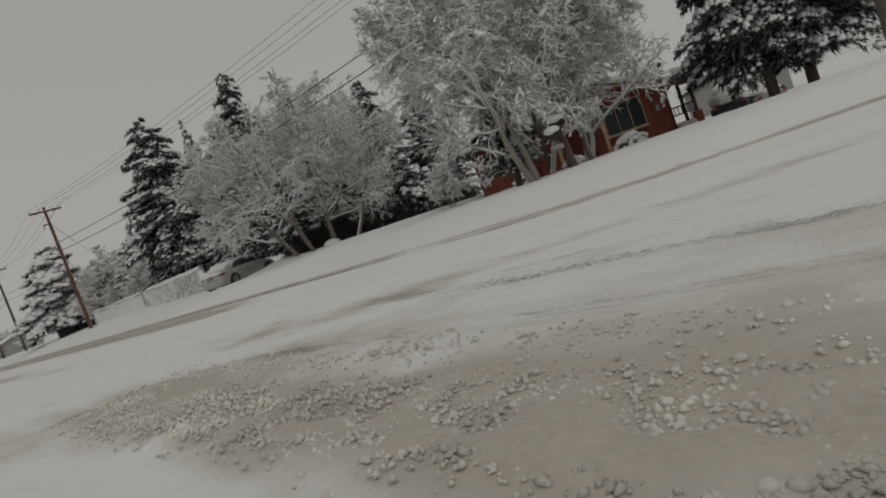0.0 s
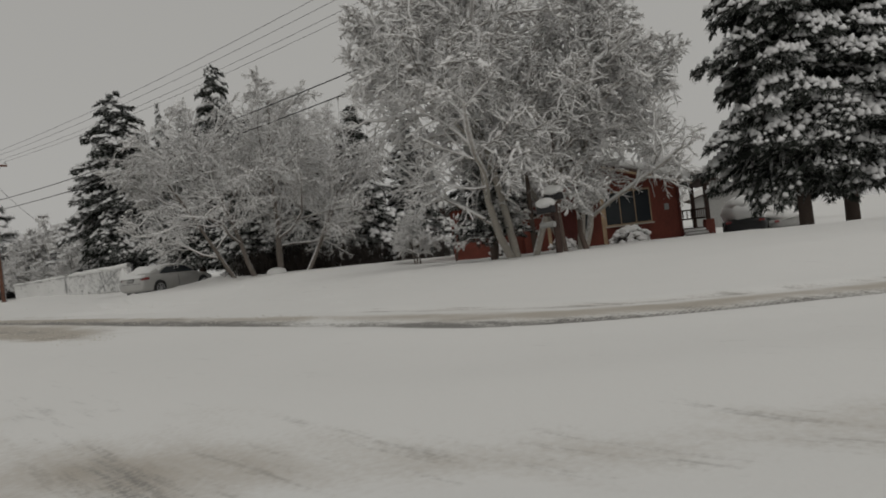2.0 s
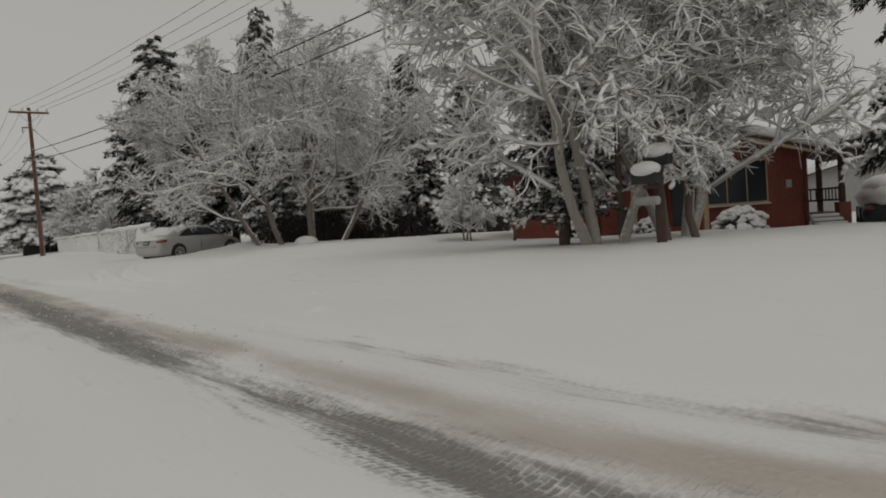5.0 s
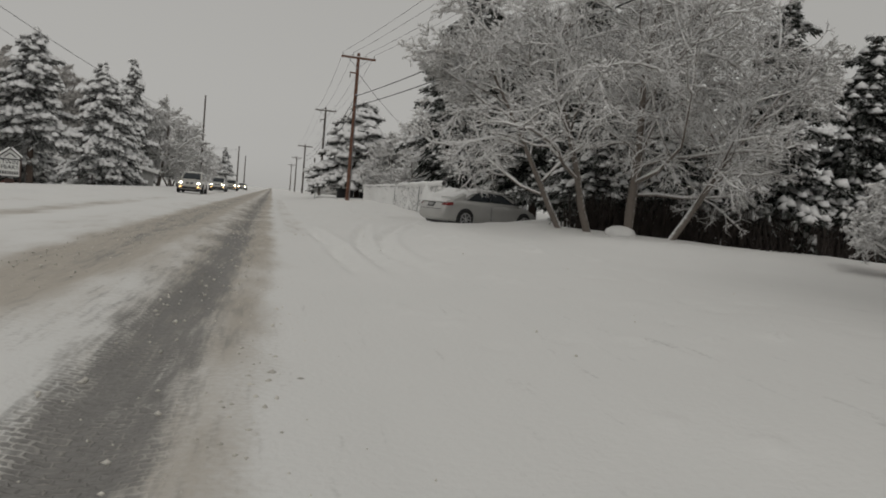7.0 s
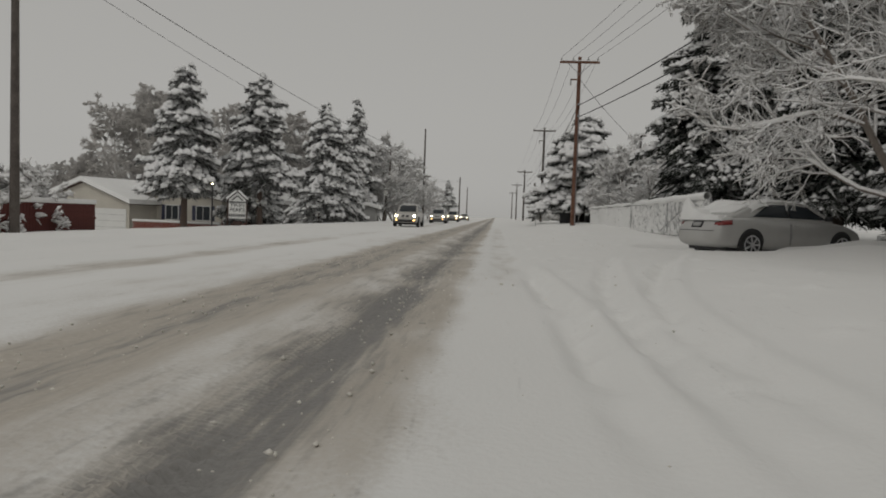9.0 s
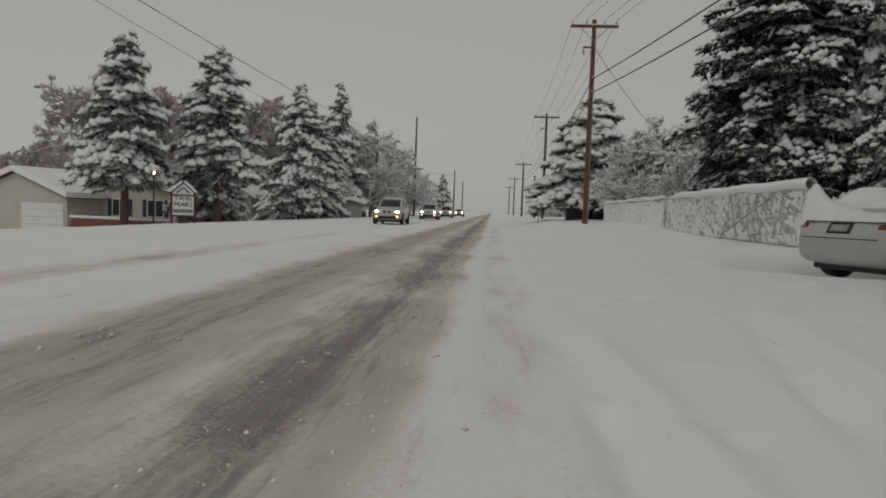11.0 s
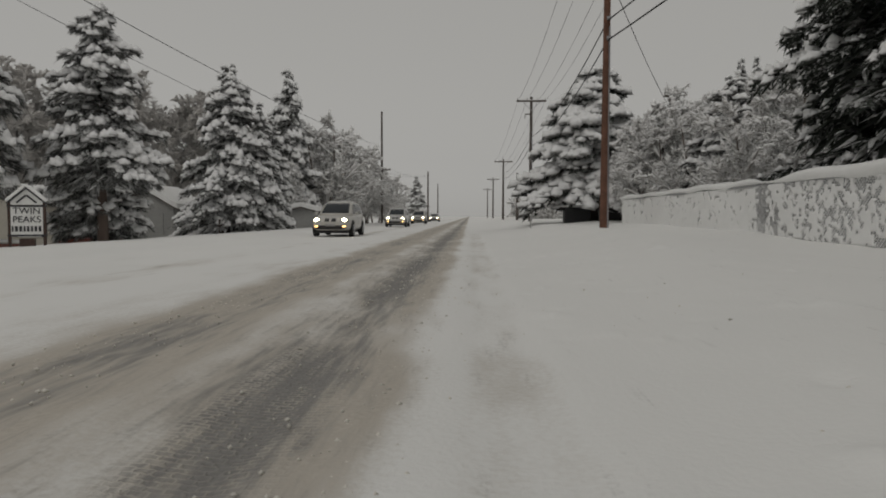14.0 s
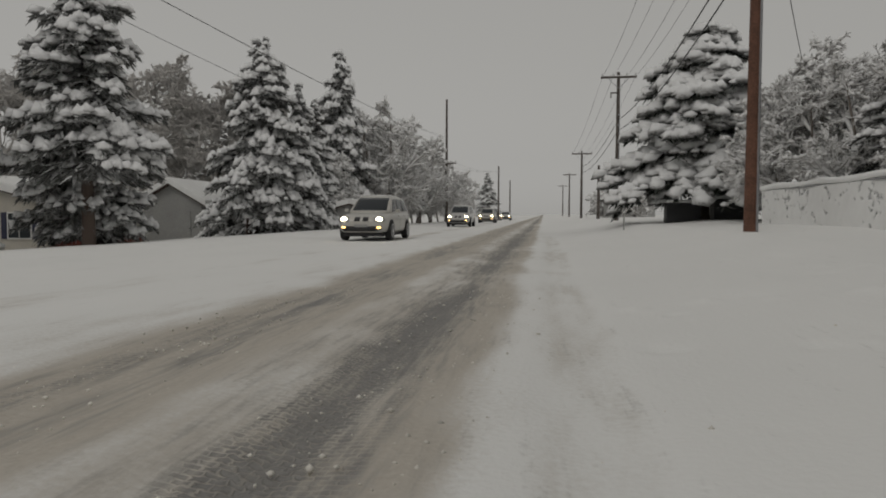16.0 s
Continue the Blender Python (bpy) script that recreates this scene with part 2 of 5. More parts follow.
def thing(name, m, label, category, group="", kind=""):
    ob = new(name)
    ob.matrix_world = m
    ob.empty_display_size = 0.3
    return tagged(ob, label, category, group, kind)


def box(size, at=(0, 0, 0), bevel=0.0, bm=None, turn=None):
    """A box with its middle at a place."""
    bm = bm or bmesh.new()
    m = Matrix.Translation(at) @ (turn or Matrix()) @ Matrix.Diagonal((*size, 1))
    made = bmesh.ops.create_cube(bm, size=1, matrix=m)
    if bevel:
        edges = {e for v in made["verts"] for e in v.link_edges}
        bmesh.ops.bevel(bm, geom=list(edges), offset=bevel, segments=2, affect="EDGES", profile=0.6)
    return bm


def rod(a, b, r0, r1=None, sides=8, bm=None):
    """A tapered round bar from a to b."""
    bm = bm or bmesh.new()
    a, b = Vector(a), Vector(b)
    q = (b - a).to_track_quat("Z", "Y").to_matrix().to_4x4()
    bmesh.ops.create_cone(bm, cap_ends=True, segments=sides, radius1=r0, radius2=r0 if r1 is None else r1, depth=(b - a).length,
                          matrix=Matrix.Translation((a + b) / 2) @ q)
    return bm


def prism(outline, depth, axis="y", at=0.0, bevel=0.0):
    """A flat outline of (u, v) pushed out along an axis, from at to at + depth."""
    bm = bmesh.new()
    def put(u, v, d):
        return {"y": (u, d, v), "x": (d, u, v), "z": (u, v, d)}[axis]
    lo = [bm.verts.new(put(u, v, at)) for u, v in outline]
    hi = [bm.verts.new(put(u, v, at + depth)) for u, v in outline]
    n = len(outline)
    bm.faces.new(lo)
    bm.faces.new(hi[::-1])
    for i in range(n):
        bm.faces.new((lo[i], hi[i], hi[(i + 1) % n], lo[(i + 1) % n]))
    bmesh.ops.recalc_face_normals(bm, faces=bm.faces)
    if bevel:
        bmesh.ops.bevel(bm, geom=bm.edges[:], offset=bevel, segments=2, affect="EDGES", profile=0.6)
    return bm


# ---- ground ----
def fbm(x, y, scale, seed, octaves=4):
    """Smooth value noise on arrays."""
    out, amp = np.zeros_like(x), 1.0
    rng = np.random.RandomState(seed)
    table = rng.rand(256, 256)
    for o in range(octaves):
        u, v = x / scale * 2 ** o + 37.1 * o, y / scale * 2 ** o + 11.7 * o
        iu, iv = np.floor(u).astype(int), np.floor(v).astype(int)
        fu, fv = u - iu, v - iv
        fu, fv = fu * fu * (3 - 2 * fu), fv * fv * (3 - 2 * fv)
        a, b = table[iu % 256, iv % 256], table[(iu + 1) % 256, iv % 256]
        c, d = table[iu % 256, (iv + 1) % 256], table[(iu + 1) % 256, (iv + 1) % 256]
        out += amp * ((a * (1 - fu) + b * fu) * (1 - fv) + (c * (1 - fu) + d * fu) * fv - 0.5)
        amp *= 0.5
    return out


def step(x, lo, hi):
    t = np.clip((x - lo) / (hi - lo), 0, 1)
    return t * t * (3 - 2 * t)


def bend(y):
    """How far the road swings east towards the south."""
    far = np.maximum(1.8 - np.asarray(y, float), 0)
    return np.where(far < 3, 0.14 * far ** 2, 1.26 + 0.84 * (far - 3))


def base_height(x, y):
    """The lie of the land: a level road, a snow bank to the east, a low verge to the west."""
    x, y = np.asarray(x, float), np.asarray(y, float)
    bank = 0.34 * step(x - bend(y), -0.6, 3.4) + 0.14 * step(x, 4.5, 7.0) * step(y, 14, 20) - 0.28 * step(x, 9, 18) * (1 - step(y, 22, 34))
    bank = bank + 0.25 * step(x, 2.0, 4.0) * step(y, 38, 52) - 0.22 * step(x, 14, 24) * (1 - step(y, 9, 16))
    verge = 0.10 * step(-x, 9.6, 10.6) - 0.35 * step(-x, 11.5, 19) - 1.35 * step(-x, 18.0, 26)
    # hollow dug round the parked car, and the ridge thrown up along its side
    dug = np.clip(1 - np.hypot((x - 5.7) / 3.0, (y - 29.2) / 2.3), 0, 1)
    along, across = 0.940 * (x - 6.6) + 0.342 * (y - 30.1), 0.342 * (x - 6.6) - 0.940 * (y - 30.1)
    ridge = np.exp(-((across - 1.55) / 0.42) ** 2) * step(along, -1.9, -0.9) * (0.75 + 0.35 * step(along, -0.5, 1.6)) * (1 - step(along, 3.2, 5.5))
    bank = bank - 0.34 * step(dug, 0.0, 0.35) * (1 - ridge) + 0.17 * ridge + 0.12 * np.exp(-((x - 6.9) / 1.9) ** 2 - ((y - 25.8) / 0.75) ** 2)
    return bank + verge


def band(x, c, w, soft):
    return step(x, c - w / 2 - soft, c - w / 2 + soft) * (1 - step(x, c + w / 2 - soft, c + w / 2 + soft))


def build_ground():
    def axis(lo, hi, fine, far_lo, far_hi, grow):
        mid = list(np.arange(lo, hi, fine))
        s, v = fine, mid[-1]
        up = []
        while v < far_hi:
            s *= grow
            v += s
            up.append(v)
        s, v = fine, mid[0]
        down = []
        while v > far_lo:
            s *= grow
            v -= s
            down.append(v)
        return np.array(down[::-1] + mid + up)

    xs = axis(-10.4, 4.4, 0.055, -900, 900, 1.10)
    ys = axis(-6.4, 46.0, 0.08, -60, 3500, 1.09)
    x, y = np.meshgrid(xs, ys)
    z = base_height(x, y)
    wob = 0.07 * fbm(x * 0 + 3, y, 9, 3, 3)
    xx = x + wob - bend(y)
    rag = fbm(x, y, 0.35, 5, 4)
    rag2 = fbm(x, y, 1.6, 8, 4)
    # wheel tracks: bare, and brown slush thrown up beside them
    streak = fbm(xx * 1.0, y * 0.05, 0.16, 12, 3)
    right = band(xx, -1.68, 0.50, 0.30) * np.clip(0.86 + 0.6 * streak + 0.2 * band(xx, -1.62, 0.30, 0.10), 0, 1.2) * (1.18 - 0.40 * step(y, 14, 28))
    left = band(xx, -3.20, 0.95, 0.42)
    cyc = band(xx, -0.38, 0.52, 0.14) * step(y, 19, 24) * (1 - step(y, 64, 74))
    shoulder = band(xx, -1.20, 0.40, 0.16)
    soft = np.clip(0.75 + 1.1 * fbm(x, y * 0.3, 2.5, 61, 4), 0, 1.2)
    far1, far2 = band(xx, -6.5, 0.9, 0.55) * soft, 0.45 * band(xx, -8.3, 0.8, 0.7) * soft
    verge_track = 0.9 * band(xx, -0.42, 0.32, 0.18) * (1 - step(y, 4.0, 10.0))
    wavy = 1.8 * fbm(x, y, 4.0, 51, 4)
    churn = step(-x + wavy, 4.0, 6.2) * (1 - step(y + wavy, 0.0, 5.0)) * step(x + wavy, -16, -11)
    wide = band(xx, -2.3, 2.6, 0.7)
    tread = band(x + 0.15 * fbm(x * 0, y, 6, 9, 2) - 0.018 * (y + 3) ** 2, -6.15, 0.34, 0.12) * (1 - step(y, -1.0, 1.5))
    streaks = band(x + 0.10 * (y + 3) + 0.2 * fbm(x * 0, y, 4, 19, 2), -7.3, 0.26, 0.16) * step(fbm(x, y, 2.0, 77, 3), -0.15, 0.25) * (1 - step(y, 2.0, 4.0)) + 0.8 * band(x + 0.2 * fbm(x * 0, y, 4, 29, 2), -5.6, 0.3, 0.2) * step(fbm(x, y, 2.4, 78, 3), -0.05, 0.3) * (1 - step(y, 3.0, 6.0))
    left = left * step(y, 7, 13)
    brown = 0.80 * left + 0.52 * shoulder * (0.8 + 0.6 * rag2) + 0.40 * right + 0.55 * wide * step(y, 6, 16) + 0.22 * band(xx, -4.2, 1.2, 0.6) * step(y, 8, 14) + 0.50 * far1 + 0.5 * far2 + 0.35 * verge_track + 0.39 * churn * (0.9 + 1.3 * rag2) + 0.26 * band(xx, -1.05, 0.7, 0.25) * (1 - step(y, 5, 9)) + 0.3 * cyc
    brown = brown + 0.55 * band(x + 0.3 * fbm(x * 0, y, 3, 33, 2), -8.55, 0.9, 0.35) * (1 - step(y, 0.0, 3.0))
    brown = brown + rag2 * 0.22 * (brown > 0.02)
    bare = 0.80 * right + 0.62 * left * (0.8 + 0.7 * streak) + 0.24 * far1 + 0.2 * far2 + 0.40 * verge_track + 0.10 * cyc + 0.30 * band(xx, -1.75, 1.5, 0.40) * step(y, 5, 12) + 0.48 * tread + 0.50 * streaks
    bare = bare * (0.92 + 0.5 * rag2)
    # treads and clods
    z += -0.045 * right - 0.03 * left - 0.03 * far1 - 0.03 * far2 - 0.03 * cyc - 0.05 * verge_track - 0.02 * streaks
    z += 0.035 * band(xx, -2.45, 0.6, 0.35) + 0.05 * band(xx, -4.9, 1.0, 0.7)
    z -= 0.03 * tread * (1 + 0.6 * np.sin(y * 40))
    z += right * 0.012 * np.sin(xx * 52) * (1 + np.sin(y * 30 + 4 * np.sin(xx * 26))) * (fbm(x, y, 2.2, 21, 2) > -0.1)
    z += (left + 0.6 * right + 0.6 * shoulder + 0.8 * churn + 0.3 * verge_track + 1.3 * band(x, -8.6, 0.9, 0.3) * (1 - step(y, 0.0, 3.0))) * 0.045 * np.maximum(rag, 0)
    z += 0.04 * rag2 * step(np.abs(xx + 3), 3.2, 4.5) + 0.16 * fbm(x, y, 7, 31, 3) * step(x, 1.0, 4.0)
    # wheel ruts of a car that turned in over the bank
    for x0, k in ((0.08, 0.0), (0.55, 0.028), (0.85, 0.055)):
        cx = x0 + k * np.maximum(y - 16.5, 0) ** 1.7 - (0.02 * np.maximum(y - 19, 0) if k == 0 else 0)
        rut = band(x, cx, 0.24, 0.12) * band(y, 19.5, 9, 2.0)
        z -= 0.095 * rut * (1 + 1.2 * rag)
        z += 0.05 * band(x, cx + 0.26, 0.16, 0.12) * band(y, 19.5, 9, 2.0)
    # footprints and lumps on the verge
    rng = np.random.RandomState(4)
    for i in range(330):
        px, py = rng.uniform(0.0, 4.2), rng.uniform(6, 62)
        r = rng.uniform(0.05, 0.14)
        d2 = ((x - px) ** 2 + (y - py) ** 2) / r ** 2
        z += np.exp(-d2) * rng.choice([-0.035, -0.02, 0.03, 0.05])
    nx, ny = len(xs), len(ys)
    i = np.arange(ny - 1)[:, None] * nx + np.arange(nx - 1)[None]
    faces = np.stack([i, i + 1, i + 1 + nx, i + nx], -1).reshape(-1, 4)
    me = fast_mesh("ground", np.stack([x, y, z], -1).reshape(-1, 3), faces, [ground_material()])
    attr = me.color_attributes.new("wear", "FLOAT_COLOR", "POINT")
    col = np.zeros((nx * ny, 4), np.float32)
    rows_ = (band(xx, -1.88, 0.22, 0.05) + band(xx, -1.62, 0.22, 0.05) + 0.5 * band(xx, -1.40, 0.16, 0.06)) * np.clip(0.7 + 1.4 * rag2, 0, 1) + 0.7 * band(xx, -3.45, 0.26, 0.06) * step(fbm(x, y, 5, 41, 2), -0.1, 0.3) * step(y, 6, 12) + 0.6 * tread
    col[:, 2] = np.clip(rows_, 0, 1).ravel()
    col[:, 0], col[:, 1], col[:, 3] = np.clip(brown, 0, 1).ravel(), np.clip(bare, 0, 1).ravel(), 1
    attr.data.foreach_set("color", col.ravel())
    tagged(new("ground", me), "snow-covered ground with a road of slushy brown wheel tracks", "ground", kind="structure")


build_ground()


def level(x, y):
    return float(base_height(x, y))


# ---- trees ----
def ico(sub):
    bm = bmesh.new()
    bmesh.ops.create_icosphere(bm, subdivisions=sub, radius=1)
    v = np.array([p.co[:] for p in bm.verts])
    f = np.array([[p.index for p in q.verts] for q in bm.faces])
    bm.free()
    return v, f


ICO1, ICO2 = ico(1), ico(2)


def tube(points, radii, sides=5):
    """A bent, tapered tube through points."""
    p = np.asarray(points, float)
    d = np.gradient(p, axis=0)
    d /= np.linalg.norm(d, axis=1)[:, None] + 1e-9
    ref = np.where(np.abs(d[:, 2:3]) > 0.9, [[1.0, 0, 0]], [[0, 0, 1.0]])
    u = np.cross(d, ref)
    u /= np.linalg.norm(u, axis=1)[:, None] + 1e-9
    w = np.cross(d, u)
    a = np.linspace(0, 2 * np.pi, sides, endpoint=False)
    ring = p[:, None] + (np.cos(a)[None, :, None] * u[:, None] + np.sin(a)[None, :, None] * w[:, None]) * np.asarray(radii)[:, None, None]
    n = len(p)
    i = (np.arange(n - 1)[:, None] * sides + np.arange(sides)[None])
    j = (np.arange(n - 1)[:, None] * sides + (np.arange(sides)[None] + 1) % sides)
    f = np.concatenate([np.stack([i, j, j + sides], -1).reshape(-1, 3), np.stack([i, j + sides, i + sides], -1).reshape(-1, 3)])
    return ring.reshape(-1, 3), f


def tubes(p, r, sides):
    """Many bent tubes of one count of points at once: p is tubes x points x 3, r tubes x points."""
    d = np.gradient(p, axis=1)
    d /= np.linalg.norm(d, axis=2)[..., None] + 1e-9
    ref = np.where(np.abs(d[..., 2:3]) > 0.9, [1.0, 0, 0], [0, 0, 1.0])
    u = np.cross(d, ref)
    u /= np.linalg.norm(u, axis=2)[..., None] + 1e-9
    w = np.cross(d, u)
    a = np.linspace(0, 2 * np.pi, sides, endpoint=False)[:, None]
    ring = p[:, :, None] + (np.cos(a) * u[:, :, None] + np.sin(a) * w[:, :, None]) * r[:, :, None, None]
    k, n = p.shape[:2]
    i = np.arange(n - 1)[:, None] * sides + np.arange(sides)[None]
    j = np.arange(n - 1)[:, None] * sides + (np.arange(sides)[None] + 1) % sides
    f = np.concatenate([np.stack([i, j, j + sides], -1).reshape(-1, 3), np.stack([i, j + sides, i + sides], -1).reshape(-1, 3)])
    return ring.reshape(-1, 3), (f[None] + (np.arange(k) * n * sides)[:, None, None]).reshape(-1, 3)


class Heap:
    """Gathers pieces of mesh into one."""
    def __init__(self):
        self.v, self.f, self.n = [], [], 0

    def add(self, v, f):
        self.v.append(v)
        self.f.append(np.asarray(f) + self.n)
        self.n += len(v)

    def mesh(self, name, mat, smooth=True):
        return fast_mesh(name, np.concatenate(self.v), np.concatenate(self.f), [mat], smooth=smooth)


def lump(rng, base, rough, centre, ahead, side, up, size):
    """One soft clump, stretched along three directions."""
    v = base * (1 + rough * rng.normal(0, 1, (len(base), 1)).clip(-1.3, 1.3))
    return centre + v[:, :1] * ahead * size[0] + v[:, 1:2] * side * size[1] + v[:, 2:] * up * size[2]


def conifer_parts(seed, h, r, trunk_bare=0.06, boughs=9.0, ragged=0.25, droop=0.38, clumps=9.0, gap=0.40, shape=0.8, coarse=1.0, snowy=0.7, mat=None, needle=None, puff=1.2):
    """Meshes of a snow-laden spruce: its trunk, and a crown of drooping boughs, dark needles below and pads of snow on top."""
    rng = np.random.RandomState(seed)
    trunk = Heap()
    zs = np.linspace(-0.4, h * 0.97, 12)
    lean = rng.normal(0, 0.010, 2)
    trunk.add(*tube(np.stack([lean[0] * zs, lean[1] * zs, zs], -1), 0.022 * h * (1 - zs / h * 0.95).clip(0.03), 8))
    ring_a = np.arange(5) * 1.2566
    iv = np.concatenate([np.stack([np.cos(ring_a), np.sin(ring_a), 0 * ring_a], -1), [[0, 0, 1.0], [0, 0, -0.8]]])
    jf = np.array([[i, (i + 1) % 5, 5] for i in range(5)] + [[(i + 1) % 5, i, 6] for i in range(5)])
    up = np.array([0, 0, 1.0])
    pv, pf, nv = [], [], []
    count_v = 0

    def sprays(base, ahead, perp, size, m):
        """Needle sprays: slim dark blades that fan out from places along a bough."""
        k = len(base)
        a = rng.uniform(-1.5, 1.5, (k, m, 1))
        d = np.cos(a) * ahead[:, None] + np.sin(a) * perp[:, None] + up * rng.uniform(-0.75, 0.12, (k, m, 1))
        ln = size[:, None, None] * rng.uniform(0.6, 1.3, (k, m, 1))
        p0 = base[:, None] + d * ln * rng.uniform(-0.1, 0.25, (k, m, 1)) - up * 0.04
        tip = p0 + d * ln
        w = np.cross(d, up + rng.normal(0, 0.5, (k, m, 3)))
        w /= np.linalg.norm(w, axis=-1)[..., None] + 1e-9
        w *= 0.15 * ln
        nv.append(np.stack([p0 - w, p0 + w, tip], 2).reshape(-1, 3))

    z = h * trunk_bare
    while z < h * 0.985:
        t = z / h
        reach = r * (1 - t) ** shape * min(1.0, 0.66 + 4 * max(0, t - trunk_bare)) + 0.10
        count = max(4, int(boughs * (0.35 + 0.65 * reach / r) + rng.uniform(0, 2)))
        start = rng.uniform(0, 6.283)
        for k in range(count):
            az = start + 6.283 * (k + rng.uniform(-0.4, 0.4)) / count
            if rng.uniform() < 0.10:
                continue
            L = reach * rng.uniform(1 - 2.0 * ragged, 1 + 0.8 * ragged)
            sink = droop * rng.uniform(0.55, 1.45)
            dirv = np.array([np.cos(az), np.sin(az), 0])
            side = np.array([-np.sin(az), np.cos(az), 0])
            zz = z + rng.uniform(-0.95, 0.95) * gap
            n = max(4, int(2.1 * clumps * (0.5 + L) / coarse))
            s = (0.22 + 0.80 * ((np.arange(n) + rng.uniform(0, 1, n)) / n) ** 0.75)[:, None]
            off = rng.uniform(-1, 1, (n, 1)) * 0.33 * L * np.minimum(s, 1.28 - 0.75 * s)
            edge = np.abs(off) / (0.3 * L + 0.05)
            slope = -sink * (0.35 + 1.2 * s) + 0.22 - 0.45 * np.maximum(0, s - 0.75)
            c = dirv * L * s + side * off + up * (zz + L * s * (0.22 - sink * (0.35 + 0.6 * s)) - 0.10 * L * edge * s + rng.uniform(-0.03, 0.03, (n, 1)))
            ahead = dirv + side * off / (L * s + 0.1) * 1.3 + up * (slope - 0.25 * edge)
            ahead /= np.linalg.norm(ahead, axis=1)[:, None]
            perp = np.cross(up, ahead)
            perp /= np.linalg.norm(perp, axis=1)[:, None] + 1e-9
            top = np.cross(ahead, perp)
            grow = coarse * (0.55 + 0.45 * min(L, 1.4)) * (1.15 - 0.3 * s[:, 0])
            sprays(c, ahead, perp, 0.165 * grow, 8)
            # pads of snow: heavy ones near the tips, some boughs shaken bare
            load = snowy * rng.choice([0.25, 1.0, 1.25], p=(0.22, 0.5, 0.28))
            keep = rng.uniform(0, 1, n) < load * (0.35 + 0.75 * s[:, 0])
            for q in np.nonzero(keep)[0]:
                g = puff * grow[q] * rng.uniform(0.45, 1.40)
                v = iv * (1 + 0.24 * rng.normal(0, 1, (7, 1)).clip(-1.2, 1.2))
                twist = rng.uniform(-0.6, 0.6)
                ca, sa = np.cos(twist), np.sin(twist)
                ah, pe = ahead[q] * ca + perp[q] * sa, perp[q] * ca - ahead[q] * sa
                pv.append(c[q] + top[q] * 0.05 * g + v[:, :1] * ah * 0.125 * g + v[:, 1:2] * pe * 0.105 * g + v[:, 2:] * top[q] * 0.100 * g)
                pf.append(jf + count_v)
                count_v += 7
        z += gap * rng.uniform(0.8, 1.2) * (0.55 + 0.45 * (1 - t))
    # dark inner needles
    k = int(150 * h)
    t = trunk_bare + rng.uniform(0, 1, k) ** 1.3 * (0.93 - trunk_bare)
    az, q = rng.uniform(0, 6.283, k), rng.uniform(0.08, 0.66, k)
    reach = r * (1 - t) ** shape
    c = np.stack([np.cos(az) * reach * q, np.sin(az) * reach * q, h * t - 0.10 * reach + 0.1], -1)
    ah = np.stack([np.cos(az), np.sin(az), -0.3 + 0 * az], -1)
    sprays(c, ah, np.stack([-np.sin(az), np.cos(az), 0 * az], -1), 0.20 + 0.08 * reach, 6)
    nvv = np.concatenate(nv)
    nf = np.arange(len(nvv)).reshape(-1, 3)
    pvv, pff = np.concatenate(pv), np.concatenate(pf)
    crown = fast_mesh("crown", np.concatenate([pvv, nvv]), np.concatenate([pff, nf + len(pvv)]), [mat or PADS, needle or NEEDLES],
                      np.concatenate([np.zeros(len(pff)), np.ones(len(nf))]))
    return trunk.mesh("trunk", BARK), crown


def conifer(parts_, x, y, scale, turn, label, wide=1.0, z=None):
    ob = thing("conifer", pose(x, y, level(x, y) if z is None else z, 0, 0, turn), label, "conifer tree", "snowy conifers")
    for nm, me in zip(("trunk", "crown"), parts_):
        p = new(nm, me)
        p.parent = ob
        p.scale = (scale * wide, scale * wide, scale)
    return ob


